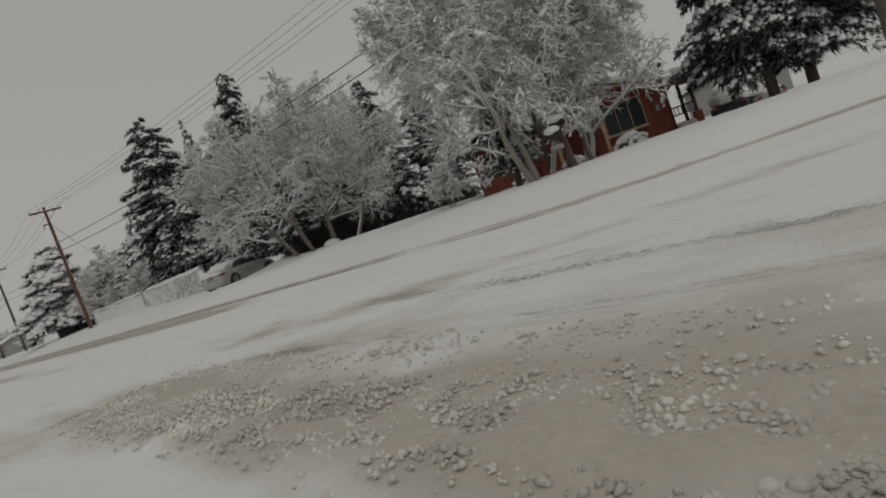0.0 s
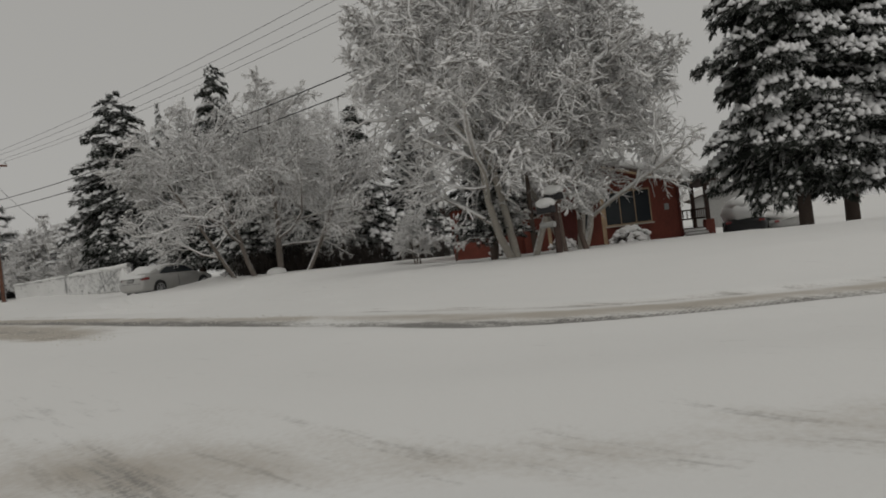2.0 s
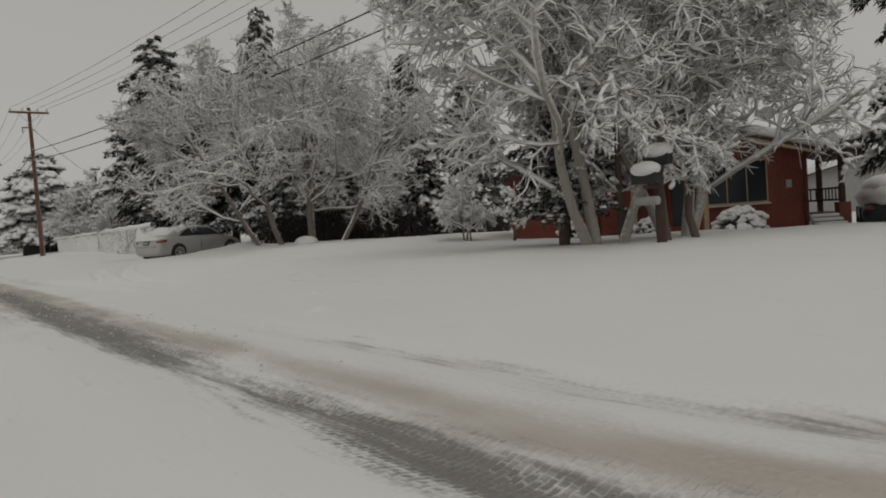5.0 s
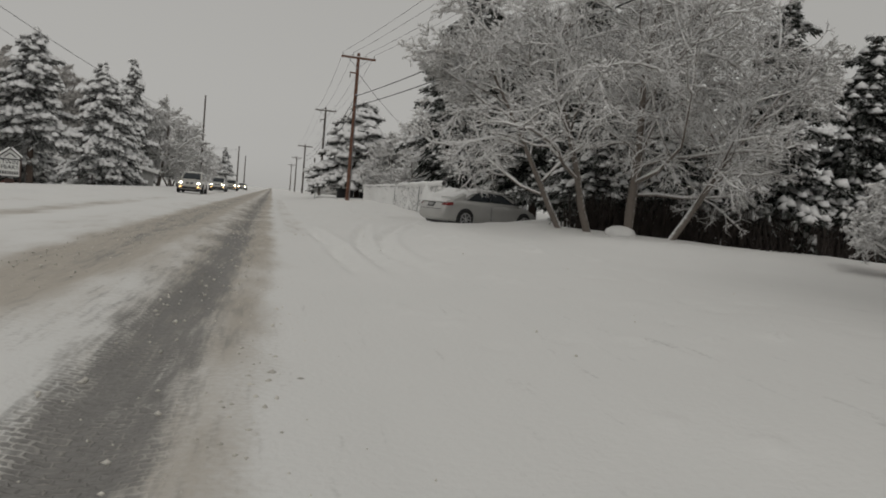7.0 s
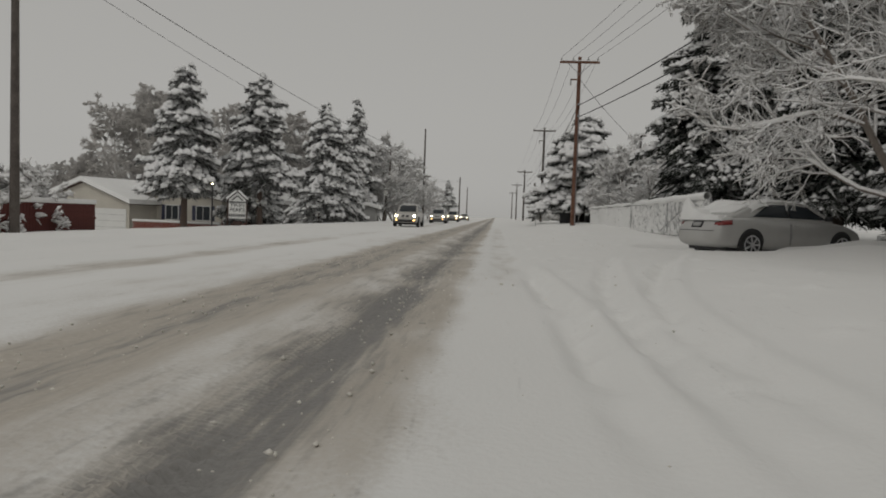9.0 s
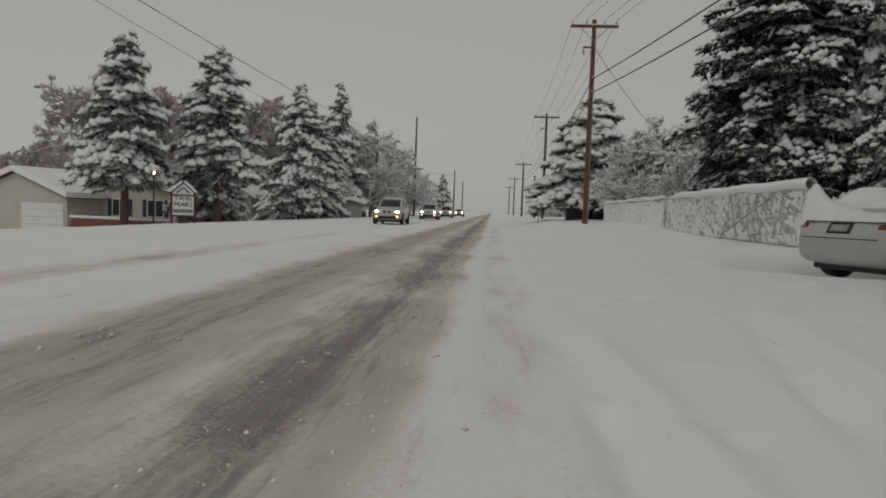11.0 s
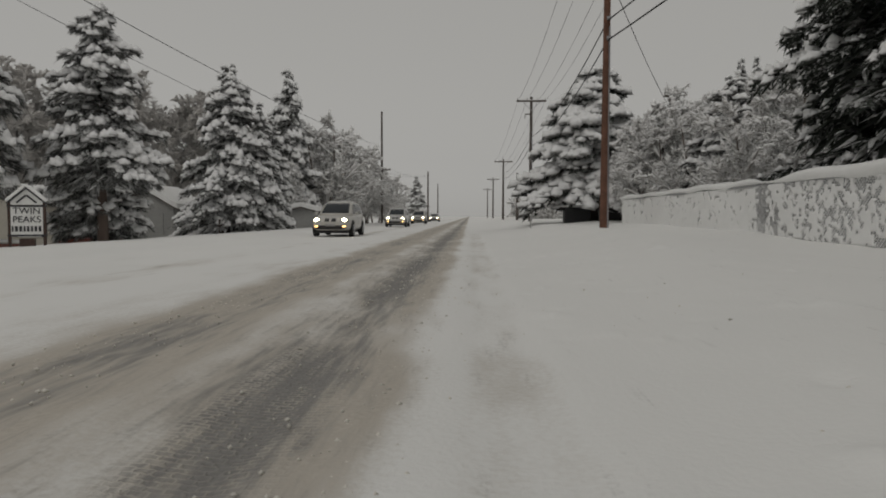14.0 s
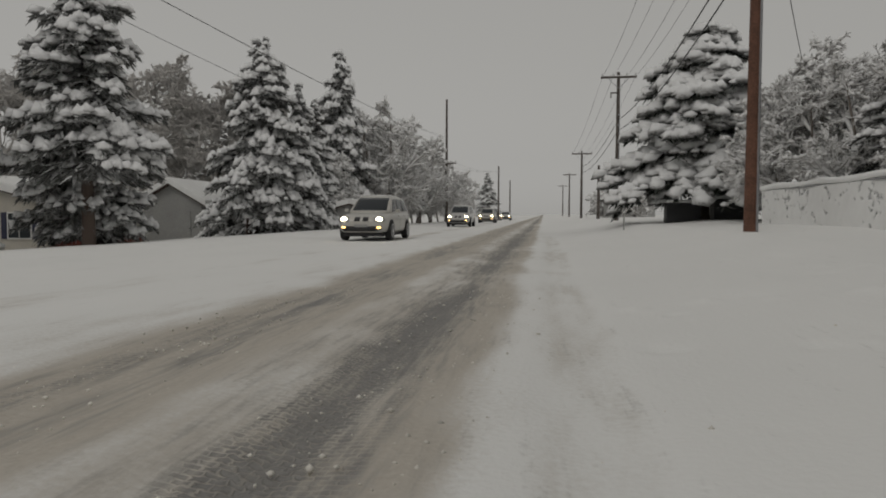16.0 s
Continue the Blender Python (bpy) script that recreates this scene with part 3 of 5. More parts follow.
def frost_parts(seed, h, spread, stems, twigs=2.2, low=0.25, thick=0.10, last=4, snow=1.0, bark=None, dome=None, twig=None, ridge=None):
    """Meshes of a bare, snow-caked broadleaf tree: stems and limbs, and a mass of fine twigs, each with a ridge of snow lying along it. dome: middle and radii of the crown."""
    rng = np.random.RandomState(seed)
    wood, bare, white = Heap(), Heap(), Heap()
    rows = {}
    octa = np.array([[-1, 0, 0], [0, -1, 0], [0, 1, 0], [1, 0, 0], [0, 0, 1.4], [0, 0, -0.6]])
    octa_f = [[0, 1, 4], [1, 3, 4], [3, 2, 4], [2, 0, 4], [1, 0, 5], [3, 1, 5], [2, 3, 5], [0, 2, 5]]

    def bent(p, d, L, n, wander, up):
        kick = rng.normal(0, wander, (n, 3)) + np.array([0, 0, up])
        pts = [p]
        for q in range(n):
            d = d + kick[q]
            d = d / math.sqrt(d @ d)
            pts.append(pts[-1] + d * L / n)
        return np.array(pts)

    def grow(p, d, L, r, depth):
        n = (7, 5, 4, 3, 2)[depth]
        if dome and depth:
            c, rad3 = dome
            over = math.sqrt((((p + d * L - c) / rad3) ** 2).sum())
            if over > 1:
                short = max(0.35, 1 - 1.1 * (over - 1))
                L, r = L * short, r * short
        pts = bent(p, d, L, n, (0.07, 0.20, 0.26, 0.30, 0.3)[depth], (0.04, 0.02, 0.0, -0.03, -0.06)[depth])
        rad = np.linspace(r, r * (0.30, 0.22, 0.3, 0.4, 0.4)[depth], n + 1)
        rows.setdefault(("wood" if depth < 2 else "bare", n, (8, 6, 4, 3, 3)[depth]), []).append((pts, rad))
        if depth and rng.uniform() < 0.86:
            # the ridge of snow along its top
            flat = math.hypot(*(pts[-1] - pts[0])[:2]) / (L + 1e-6)
            w = snow * (0, 0.034, 0.024, 0.015, 0.0095)[depth] * rng.uniform(0.7, 1.35, n + 1) * (0.45 + 0.55 * flat)
            w[-1] *= 0.4
            if depth == 1:
                w[0] *= 0.3
            rows.setdefault(("white", n, (4, 5, 4, 3, 3)[depth]), []).append((pts + np.array([0, 0, 1.0]) * (rad * 0.75 + w * 0.55)[:, None], w + rad * 0.45))
        if depth in (2, 3):
            # lumps caught in the forks
            for _ in range(5 if depth == 2 else 2):
                i = rng.randint(0, n)
                w = snow * rng.uniform(0.016, 0.046) * (1.35 if depth == 2 else 1.0)
                ax = pts[i + 1] - pts[i]
                ax = ax / (np.linalg.norm(ax) + 1e-9)
                sd = np.cross(ax, [0, 0, 1.0])
                v = octa * (1 + 0.25 * rng.normal(0, 1, (6, 1)).clip(-1, 1))
                white.add(pts[i] + [0, 0, w * 0.5] + v[:, :1] * ax * w * 2.2 + v[:, 1:2] * sd * w + v[:, 2:] * np.array([0, 0, w * 0.8]), octa_f)
        if depth == last:
            return
        kids = int((10, 9, 7, 7)[depth] * (twigs / 2.2) ** (0.5 if depth else 0.3))
        for c in range(kids):
            q = low + (1 - low) * (c + rng.uniform(0, 1)) / kids if depth == 0 else rng.uniform(0.18, 1.0)
            f = q * n
            i = min(int(f), n - 1)
            at = pts[i] + (pts[i + 1] - pts[i]) * (f - i)
            ax = pts[i + 1] - pts[i]
            ax = ax / math.sqrt(ax @ ax)
            az = rng.uniform(0, 6.283)
            u = np.array([ax[1] - 0.2 * ax[2], 0.3 * ax[2] - ax[0], 0.2 * ax[0] - 0.3 * ax[1]])
            u = u / (math.sqrt(u @ u) + 1e-9)
            w = np.array([ax[1] * u[2] - ax[2] * u[1], ax[2] * u[0] - ax[0] * u[2], ax[0] * u[1] - ax[1] * u[0]])
            ang = rng.uniform(0.55, 1.10) if depth else rng.uniform(0.5, 1.05)
            nd = ax * math.cos(ang) + (u * math.cos(az) + w * math.sin(az)) * math.sin(ang)
            nl = L * (spread if depth == 0 else rng.uniform(0.40, 0.62)) * (1.12 - 0.45 * q)
            grow(at, nd, nl, max(rad[i] * (0.42, 0.42, 0.5, 0.5)[depth], 0.005), depth + 1)

    for (sx, sy, dx, dy, f) in stems:
        d = np.array([dx, dy, 1.0])
        grow(np.array([sx, sy, -0.25]), d / np.linalg.norm(d), h * f, thick * f, 0)
    heaps = {"wood": wood, "bare": bare, "white": white}
    for (which, _, sides), made in rows.items():
        heaps[which].add(*tubes(np.array([q[0] for q in made]), np.array([q[1] for q in made]), sides))
    bv, bf, wv, wf = (np.concatenate(q) for q in (bare.v, bare.f, white.v, white.f))
    crown = fast_mesh("crown", np.concatenate([bv, wv]), np.concatenate([bf, wf + len(bv)]), [twig or TWIG, ridge or FROST], np.concatenate([np.zeros(len(bf)), np.ones(len(wf))]))
    return wood.mesh("trunk", bark or PALEBARK), crown


def frost_tree(parts_, x, y, turn, label, scale=1.0, z=None):
    ob = thing("snowy_tree", pose(x, y, level(x, y) if z is None else z, 0, 0, turn), label, "tree", "snowy bare trees")
    for nm, me in zip(("trunk", "crown"), parts_):
        p = new(nm, me)
        p.parent = ob
        p.scale = (scale, scale, scale)
    return ob


NEAR = [conifer_parts(11, 10, 3.4, 0.15, 12, 0.32, 0.42, 13, 0.36, 0.60, 0.95, 0.62, puff=0.95), conifer_parts(12, 10, 3.3, 0.13, 12, 0.32, 0.46, 13, 0.36, 0.62, 0.95, 0.56, puff=0.95),
        conifer_parts(15, 10, 3.3, 0.19, 8, 0.45, 0.72, 9, 0.25, 0.58, 1.5, 1.2, HAZEPADS, NEEDLES, 1.7)]
SPRUCES = [conifer_parts(21, 10, 2.9, 0.06, 9, 0.28, 0.42, 7.5, 0.44, 0.70, 1.45, 1.0, HAZEPADS, HAZENEEDLES), conifer_parts(22, 10, 3.3, 0.04, 10, 0.32, 0.46, 7.5, 0.44, 0.66, 1.45, 1.05, HAZEPADS, HAZENEEDLES),
           conifer_parts(23, 10, 2.1, 0.05, 8, 0.28, 0.40, 7.5, 0.44, 0.75, 1.4, 0.9, HAZEPADS, HAZENEEDLES), conifer_parts(24, 10, 3.0, 0.26, 10, 0.30, 0.42, 7.5, 0.44, 0.64, 1.4, 1.0, HAZEPADS, HAZENEEDLES)]
DARKROW = conifer_parts(25, 10, 2.7, 0.05, 9, 0.30, 0.44, 6.5, 0.44, 0.68, 1.4, 0.40)
THICKET = frost_parts(5, 7.4, 0.66, [(-1.3, 0.6, -0.75, 0.18, 0.85), (-0.6, 0.25, -0.22, 0.10, 1.0), (0.3, -0.4, 0.02, 0.0, 1.1), (0.5, -0.1, 0.25, 0.3, 0.95), (1.3, -0.9, 0.45, -0.22, 0.92)], 2.2, 0.20, 0.125, 4, 1.15, GREYBARK, (np.array([0, 0, 4.1]), np.array([5.7, 5.0, 4.3])))
ASPEN = frost_parts(6, 6.6, 0.60, [(0, 0, -0.30, 0.22, 1.0), (0.12, -0.05, -0.06, -0.05, 1.1), (0.45, -0.35, 0.24, -0.22, 0.92)], 2.9, 0.17, 0.115, 4, 1.55, PALEBARK, (np.array([-0.3, 0.2, 4.3]), np.array([3.7, 3.7, 3.6])))
FARFROST = frost_parts(8, 6.5, 0.58, [(0, 0, -0.2, 0.10, 1.0), (0.4, -0.8, 0.15, -0.2, 0.95), (-0.5, 0.3, -0.1, 0.4, 0.85)], 2.0, 0.06, 0.12, 4, 2.6, GREYBARK, (np.array([0, -0.2, 3.4]), np.array([3.4, 3.4, 3.6])))
SHRUB = frost_parts(7, 2.6, 0.62, [(0, 0, -0.25, 0, 1.0), (0.3, 0.2, 0.3, 0.2, 0.9), (-0.2, 0.2, 0.0, 0.4, 0.9)], 1.6, 0.03, 0.05, 3, 2.2)
# Distance haze is put into one flat pale grey for wood, twigs and snow.
HAZETWIG = material("hazy_twig", (0.55, 0.53, 0.51), 0.9, grain=3, vary=0.2)
FARGREY = frost_parts(9, 14, 0.42, [(0, 0, -0.12, 0.05, 1.0), (1.5, 0, 0.15, 0.0, 0.85), (0.6, 0.8, 0.0, 0.25, 0.9)], 3.0, 0.12, 0.20, 4, 2.6, HAZETWIG, (np.array([0.6, 0, 7.2]), np.array([5.2, 5.2, 7.4])), HAZETWIG, HAZETWIG)
JUNIPER = conifer_parts(31, 5, 1.5, 0.26, 10, 0.4, 0.55, 12, 0.26, 0.55, 0.75, 0.40, puff=0.9)


# ---- trees, space by space ----
frost_tree(THICKET, 9.0, 24.4, 0, "wide multi-stemmed bare tree caked with snow")
frost_tree(ASPEN, 6.9, 8.05, 15, "tall bare aspen heavy with snow before the red house")
frost_tree(ASPEN, 9.0, 7.3, 200, "tall bare aspen leaning over the red house, white with snow", 0.92)
frost_tree(FARFROST, 10.9, 16.4, 130, "bare shrubby tree caked with snow beside the house wing", 0.30)
conifer(JUNIPER, 7.5, 9.3, 0.66, 40, "small dark spruce half hidden behind the aspens", 1.35)
for x, y, s, w, k, turn, lab in (
        (10.2, 45.2, 1.36, 1.02, "n1", 60, "broad tall snow-laden spruce behind the parked car"),
        (12.4, 43.0, 1.25, 0.6, "s2", 10, "tall narrow snow-laden spruce behind the wire fence"),
        (10.6, 35.0, 0.95, 1.0, "n1", 160, "snow-laden spruce over the parked car"),
        (14.2, 38.2, 1.42, 0.6, "n0", 200, "narrow spruce standing above its neighbours"),
        (13.0, 32.5, 0.95, 1.0, "d0", 120, "snow-laden spruce in a dense dark row"),
        (14.2, 29.2, 0.92, 1.0, "d0", 30, "snow-laden spruce in a dense dark row"),
        (17.0, 27.6, 0.95, 1.1, "d0", 300, "snow-laden spruce in a dense dark row"),
        (15.5, 33.5, 1.1, 0.9, "d0", 250, "snow-laden spruce in a dense dark row"),
        (11.4, 30.2, 0.72, 1.2, "d0", 77, "low snow-laden spruce in a dense dark row"),
        (20.2, 26.6, 0.85, 1.1, "d0", 99, "snow-laden spruce behind the red house"),
        (6.9, 71.3, 0.93, 1.50, "n2", 140, "dense snow-laden spruce beside the utility pole"),
        (14.7, 3.3, 1.12, 0.80, "n0", 20, "dark broad spruce with snow on its boughs"),
        (15.9, 2.4, 1.08, 0.90, "n0", 220, "dark broad spruce with snow on its boughs"),
        (10.5, 59, 0.62, 1.3, "s1", 33, "small round spruce covered in snow"),
        (13.5, 66, 0.85, 0.9, "s2", 120, "snow-laden spruce behind the shrubs"),
        (16.0, 70, 0.95, 0.9, "s2", 10, "snow-laden spruce behind the shrubs")):
    conifer(DARKROW if k[0] == "d" else (NEAR if k[0] == "n" else SPRUCES)[int(k[1])], x, y, s, turn, lab, w)
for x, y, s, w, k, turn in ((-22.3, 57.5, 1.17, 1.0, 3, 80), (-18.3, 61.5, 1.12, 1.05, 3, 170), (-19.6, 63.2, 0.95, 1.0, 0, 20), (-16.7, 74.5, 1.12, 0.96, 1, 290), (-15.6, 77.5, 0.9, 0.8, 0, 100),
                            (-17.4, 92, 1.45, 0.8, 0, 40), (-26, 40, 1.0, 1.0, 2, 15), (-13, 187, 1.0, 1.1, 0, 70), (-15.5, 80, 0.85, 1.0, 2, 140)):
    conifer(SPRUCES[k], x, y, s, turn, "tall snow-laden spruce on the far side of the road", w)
for x, y, s, turn in ((9.6, 60.5, 1.1, 0), (12.0, 55.5, 1.25, 80), (8.4, 64, 1.2, 160), (14.2, 60, 1.4, 240), (9.0, 54, 0.9, 300), (11.0, 63.5, 1.5, 200), (16.5, 63, 1.5, 111), (17, 57, 1.3, 50), (10, 80, 1.0, 70), (8, 100, 1.3, 20), (7, 118, 1.4, 90)):
    big = y > 53 and y < 70
    frost_tree(FARFROST if big else SHRUB, x, y, turn, "rounded bare shrub caked with snow behind the fence", s * 0.66 if big else s)
for x, y, s, turn in ((-15.5, 97, 1.9, 10), (-17.5, 104, 1.9, 70), (-14.5, 106, 1.6, 100), (-13.5, 113, 1.35, 150), (-18, 112, 1.7, 30), (-16, 118, 1.35, 190), (-14, 128, 1.3, 280), (-15, 145, 1.4, 50), (-18, 88, 1.2, 330)):
    frost_tree(FARFROST, x, y, turn, "pale frosted bare tree along the far side of the road", s * 0.8)
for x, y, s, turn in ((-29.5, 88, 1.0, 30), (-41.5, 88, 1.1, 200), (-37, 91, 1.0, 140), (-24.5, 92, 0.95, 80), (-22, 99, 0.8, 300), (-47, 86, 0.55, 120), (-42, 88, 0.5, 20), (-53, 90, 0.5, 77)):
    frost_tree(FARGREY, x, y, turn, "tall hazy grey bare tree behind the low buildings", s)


# ---- red house ----
def build_house():
    h = thing("house", pose(18.0, 8.8, 0.0, 0, 0, 42.85), "low red-sided house with snow on its roof and a small porch", "house")
    # front gable beside the big window: x is into the house, y along its front
    z0, ze, zr, run, wide = -0.3, 2.28, 3.16, 3.05, 6.1
    part("wall", prism([(0, z0), (wide, z0), (wide, ze), (run, zr), (0, ze)], 7.0, "x", 0.0), REDWALL, h)
    part("wing_wall", box((5.5, 2.8, 2.5), (3.05, 7.5, 0.95)), REDWALL, h)
    for i in range(14):
        part("siding_board", box((0.016, wide - 0.02, 0.028), (-0.006, wide / 2, 0.02 + 0.165 * i)), REDWALL, h)
    for i in range(13):
        part("siding_board", box((0.016, 2.76, 0.028), (0.295, 7.5, 0.02 + 0.165 * i)), REDWALL, h)
    # roofs with a thick bed of snow
    def slab(pts, thick, name, mat, label=""):
        bm = bmesh.new()
        lo = [bm.verts.new(p) for p in pts]
        hi = [bm.verts.new((p[0], p[1], p[2] + thick)) for p in pts]
        bm.faces.new(lo[::-1])
        bm.faces.new(hi)
        for i in range(4):
            bm.faces.new((lo[i], lo[(i + 1) % 4], hi[(i + 1) % 4], hi[i]))
        bmesh.ops.recalc_face_normals(bm, faces=bm.faces)
        if mat is SNOW:
            bmesh.ops.bevel(bm, geom=bm.edges[:], offset=thick * 0.4, segments=3, affect="EDGES", profile=0.5)
        return part(name, bm, mat, h, label, smooth=mat is SNOW)
    def pitch(x0, x1, ya, za, yb, zb):
        p = [(x0, ya, za), (x1, ya, za), (x1, yb, zb), (x0, yb, zb)]
        slab(p, 0.12, "roof", DARKWOOD)
        slab([(a, b, c + 0.124) for a, b, c in p], 0.34, "roof_snow", SNOW, "thick fresh snow")
    pitch(-0.5, 7.2, -0.42, ze - 0.12, run, zr + 0.02)
    pitch(-0.5, 7.2, run, zr + 0.02, wide + 0.4, ze - 0.12)
    pitch(-0.1, 5.9, wide + 0.1, 2.16, 9.3, 2.20)
    part("fascia", prism([(-0.42, ze - 0.20), (run, zr - 0.06), (run, zr + 0.03), (-0.42, ze - 0.11)], 0.03, "x", -0.535), TRIM, h, "tan painted fascia board")
    # small entry gable that stands forward on two posts
    part("entry_gable", prism([(3.05, 2.16), (5.35, 2.16), (4.2, 2.62)], 0.12, "x", -1.05), REDWALL, h)
    pitch(-1.2, 0.1, 2.85, 2.06, 4.2, 2.62)
    pitch(-1.2, 0.1, 4.2, 2.62, 5.55, 2.06)
    for y in (3.15, 5.2):
        part("entry_post", box((0.13, 0.13, 2.3), (-0.98, y, 1.0), 0.01), TRIM, h, "tan painted post")
    door = part("door", box((0.06, 0.95, 2.02), (-0.03, 4.5, 1.0), 0.01), REDFENCE, h, "dark red front door")
    part("door_handle", box((0.05, 0.03, 0.12), (-0.08, 4.88, 1.0), 0.008), STEEL, door)
    part("side_pane", box((0.05, 0.35, 1.7), (-0.025, 3.75, 1.15)), GLASS, h)
    # window of three panes
    win = part("window", box((0.08, 1.80, 1.34), (-0.01, 2.0, 1.50), 0.01), TRIM, h, "wide three-pane window in a pale frame")
    for y in (1.42, 2.0, 2.58):
        part("pane", box((0.03, 0.54, 1.22), (-0.05, y, 1.50)), GLASS, win)
    part("sill", box((0.14, 1.9, 0.05), (-0.06, 2.0, 0.81), 0.01), CREAM, win)
    part("corner_board", box((0.10, 0.10, 2.5), (-0.02, 0.02, 1.05), 0.008), REDFENCE, h)
    part("meter_box", box((0.10, 0.16, 0.24), (-0.06, 0.52, 1.35), 0.012), GREY, h, "small grey meter box")
    # small porch at the south corner
    part("porch_deck", box((1.9, 1.25, 0.16), (1.25, -0.64, 0.30)), DARKWOOD, h)
    pitch(-0.35, 2.6, -1.55, 2.02, -0.45, 2.33)
    for x in (0.40, 2.1):
        part("porch_post", box((0.14, 0.14, 1.75), (x, -1.16, 1.2), 0.006), DARKWOOD, h)
    part("porch_pier", box((0.36, 0.34, 0.75), (0.40, -1.16, 0.30), 0.01), BRICK, h, "low brick pier")
    for z in (0.75, 1.12):
        part("porch_rail", box((1.6, 0.05, 0.06), (1.25, -1.16, z), 0.006), DARKWOOD, h)
        part("porch_rail", box((0.05, 1.1, 0.06), (2.1, -0.6, z), 0.006), DARKWOOD, h)
    for i in range(6):
        part("baluster", box((0.035, 0.035, 0.40), (0.62 + 0.25 * i, -1.16, 0.93)), DARKWOOD, h)
        part("baluster", box((0.035, 0.035, 0.40), (2.1, -0.2 - 0.17 * i, 0.93)), DARKWOOD, h)
    for i in range(3):
        part("porch_step", box((0.30, 0.85, 0.13), (0.16 - 0.28 * i, -0.50, 0.22 - 0.12 * i), 0.01), CONCRETE, h)
        part("step_snow", box((0.26, 0.82, 0.08), (0.16 - 0.28 * i, -0.50, 0.32 - 0.12 * i), 0.03), SNOW, h)
    part("chimney_pipe", rod((0.5, -0.25, 2.2), (0.5, -0.25, 3.12), 0.09, None, 12), BLACK, h)
    part("chimney_cap", rod((0.5, -0.25, 3.12), (0.5, -0.25, 3.22), 0.14, 0.08, 12), BLACK, h)


build_house()


def build_dish():
    d = thing("satellite_dish", pose(17.9, 9.75, 3.0), "grey satellite dish on the snowy roof", "satellite dish")
    part("mast", rod((0, 0, -0.25), (0, 0, 0.42), 0.025, None, 8), STEEL, d)
    bm = bmesh.new()
    bmesh.ops.create_uvsphere(bm, u_segments=20, v_segments=12, radius=1)
    bmesh.ops.delete(bm, geom=[v for v in bm.verts if v.co.z > -0.72], context="VERTS")
    bmesh.ops.transform(bm, matrix=Matrix.Translation((-0.12, 0, 0.55)) @ pose(0, 0, 0, 0, -62, 20) @ Matrix.Diagonal((0.5, 0.5, 0.35, 1)) @ Matrix.Translation((0, 0, 1)), verts=bm.verts)
    o = part("reflector", bm, GREY, d, smooth=True)
    sol = o.modifiers.new("thick", "SOLIDIFY")
    sol.thickness = 0.012
    part("arm", rod((0, 0, 0.3), (-0.5, 0.1, 0.5), 0.014, None, 6), STEEL, d)


build_dish()


def snowy_bush(x, y, r, label):
    """A round clipped bush under a cap of snow, its dark stems showing below."""
    rng = np.random.RandomState(int(x * 10))
    ob = thing("bush", pose(x, y, level(x, y) - 0.05), label, "bush")
    stems, caps = Heap(), Heap()
    for k in range(220):
        az, el = rng.uniform(0, 6.283), rng.uniform(0.1, 1.5)
        d = np.array([np.cos(az) * np.cos(el), np.sin(az) * np.cos(el), np.sin(el) * 0.85]) * r * rng.uniform(0.75, 1.0)
        stems.add(*tube(np.array([d * 0.05, d * 0.55 + [0, 0, 0.06], d]), [0.014, 0.009, 0.004], 4))
        s = rng.uniform(0.05, 0.13) * r
        caps.add(lump(rng, ICO1[0], 0.12, d * 0.96, np.array([1, 0, 0]), np.array([0, 1, 0]), np.array([0, 0, 1]), (s * 1.3, s * 1.3, s)), ICO1[1])
    for nm, hp, mt in (("stem", stems, BARK), ("snow_cap", caps, FROST)):
        o = new(nm, hp.mesh(nm, mt))
        o.parent = ob


snowy_bush(15.5, 9.6, 0.85, "round bush under a heap of snow below the window")
snowy_bush(14.0, 11.6, 0.6, "low bush under a heap of snow by the entry")
snowy_bush(12.9, 13.6, 0.6, "low bush under snow beside the wing")


def small_trunk(x, y, dx, dy, h, r, mat, label):
    rng = np.random.RandomState(int(x * 7 + y))
    ob = thing("sapling", pose(x, y, level(x, y)), label, "tree", "thin trunks by the house")
    n = 6
    p = np.array([[dx * i / n + rng.normal(0, 0.03), dy * i / n + rng.normal(0, 0.03), -0.2 + (h + 0.2) * i / n] for i in range(n + 1)])
    hp = Heap()
    hp.add(*tube(p, np.linspace(r, r * 0.5, n + 1), 8))
    o = new("trunk", hp.mesh("trunk", mat))
    o.parent = ob
    cr = Heap()
    for k in range(16):
        i = rng.randint(2, n + 1)
        d = np.array([rng.normal(0, 1), rng.normal(0, 1), 0.6])
        d = d / np.linalg.norm(d) * rng.uniform(0.5, 1.2)
        cr.add(*tube(np.array([p[i], p[i] + d * 0.5, p[i] + d]), [0.02, 0.013, 0.006], 4))
        for q in range(9):
            g = rng.uniform(0.5, 1.2)
            cr.add(lump(rng, ICO1[0], 0.2, p[i] + d * rng.uniform(0.25, 1.05) + rng.normal(0, 0.07, 3), d, np.cross(d, [0, 0, 1.0]), np.array([0, 0, 1.0]), (0.11 * g, 0.06 * g, 0.05 * g)), ICO1[1])
    o = new("crown", cr.mesh("crown", FROST))
    o.parent = ob


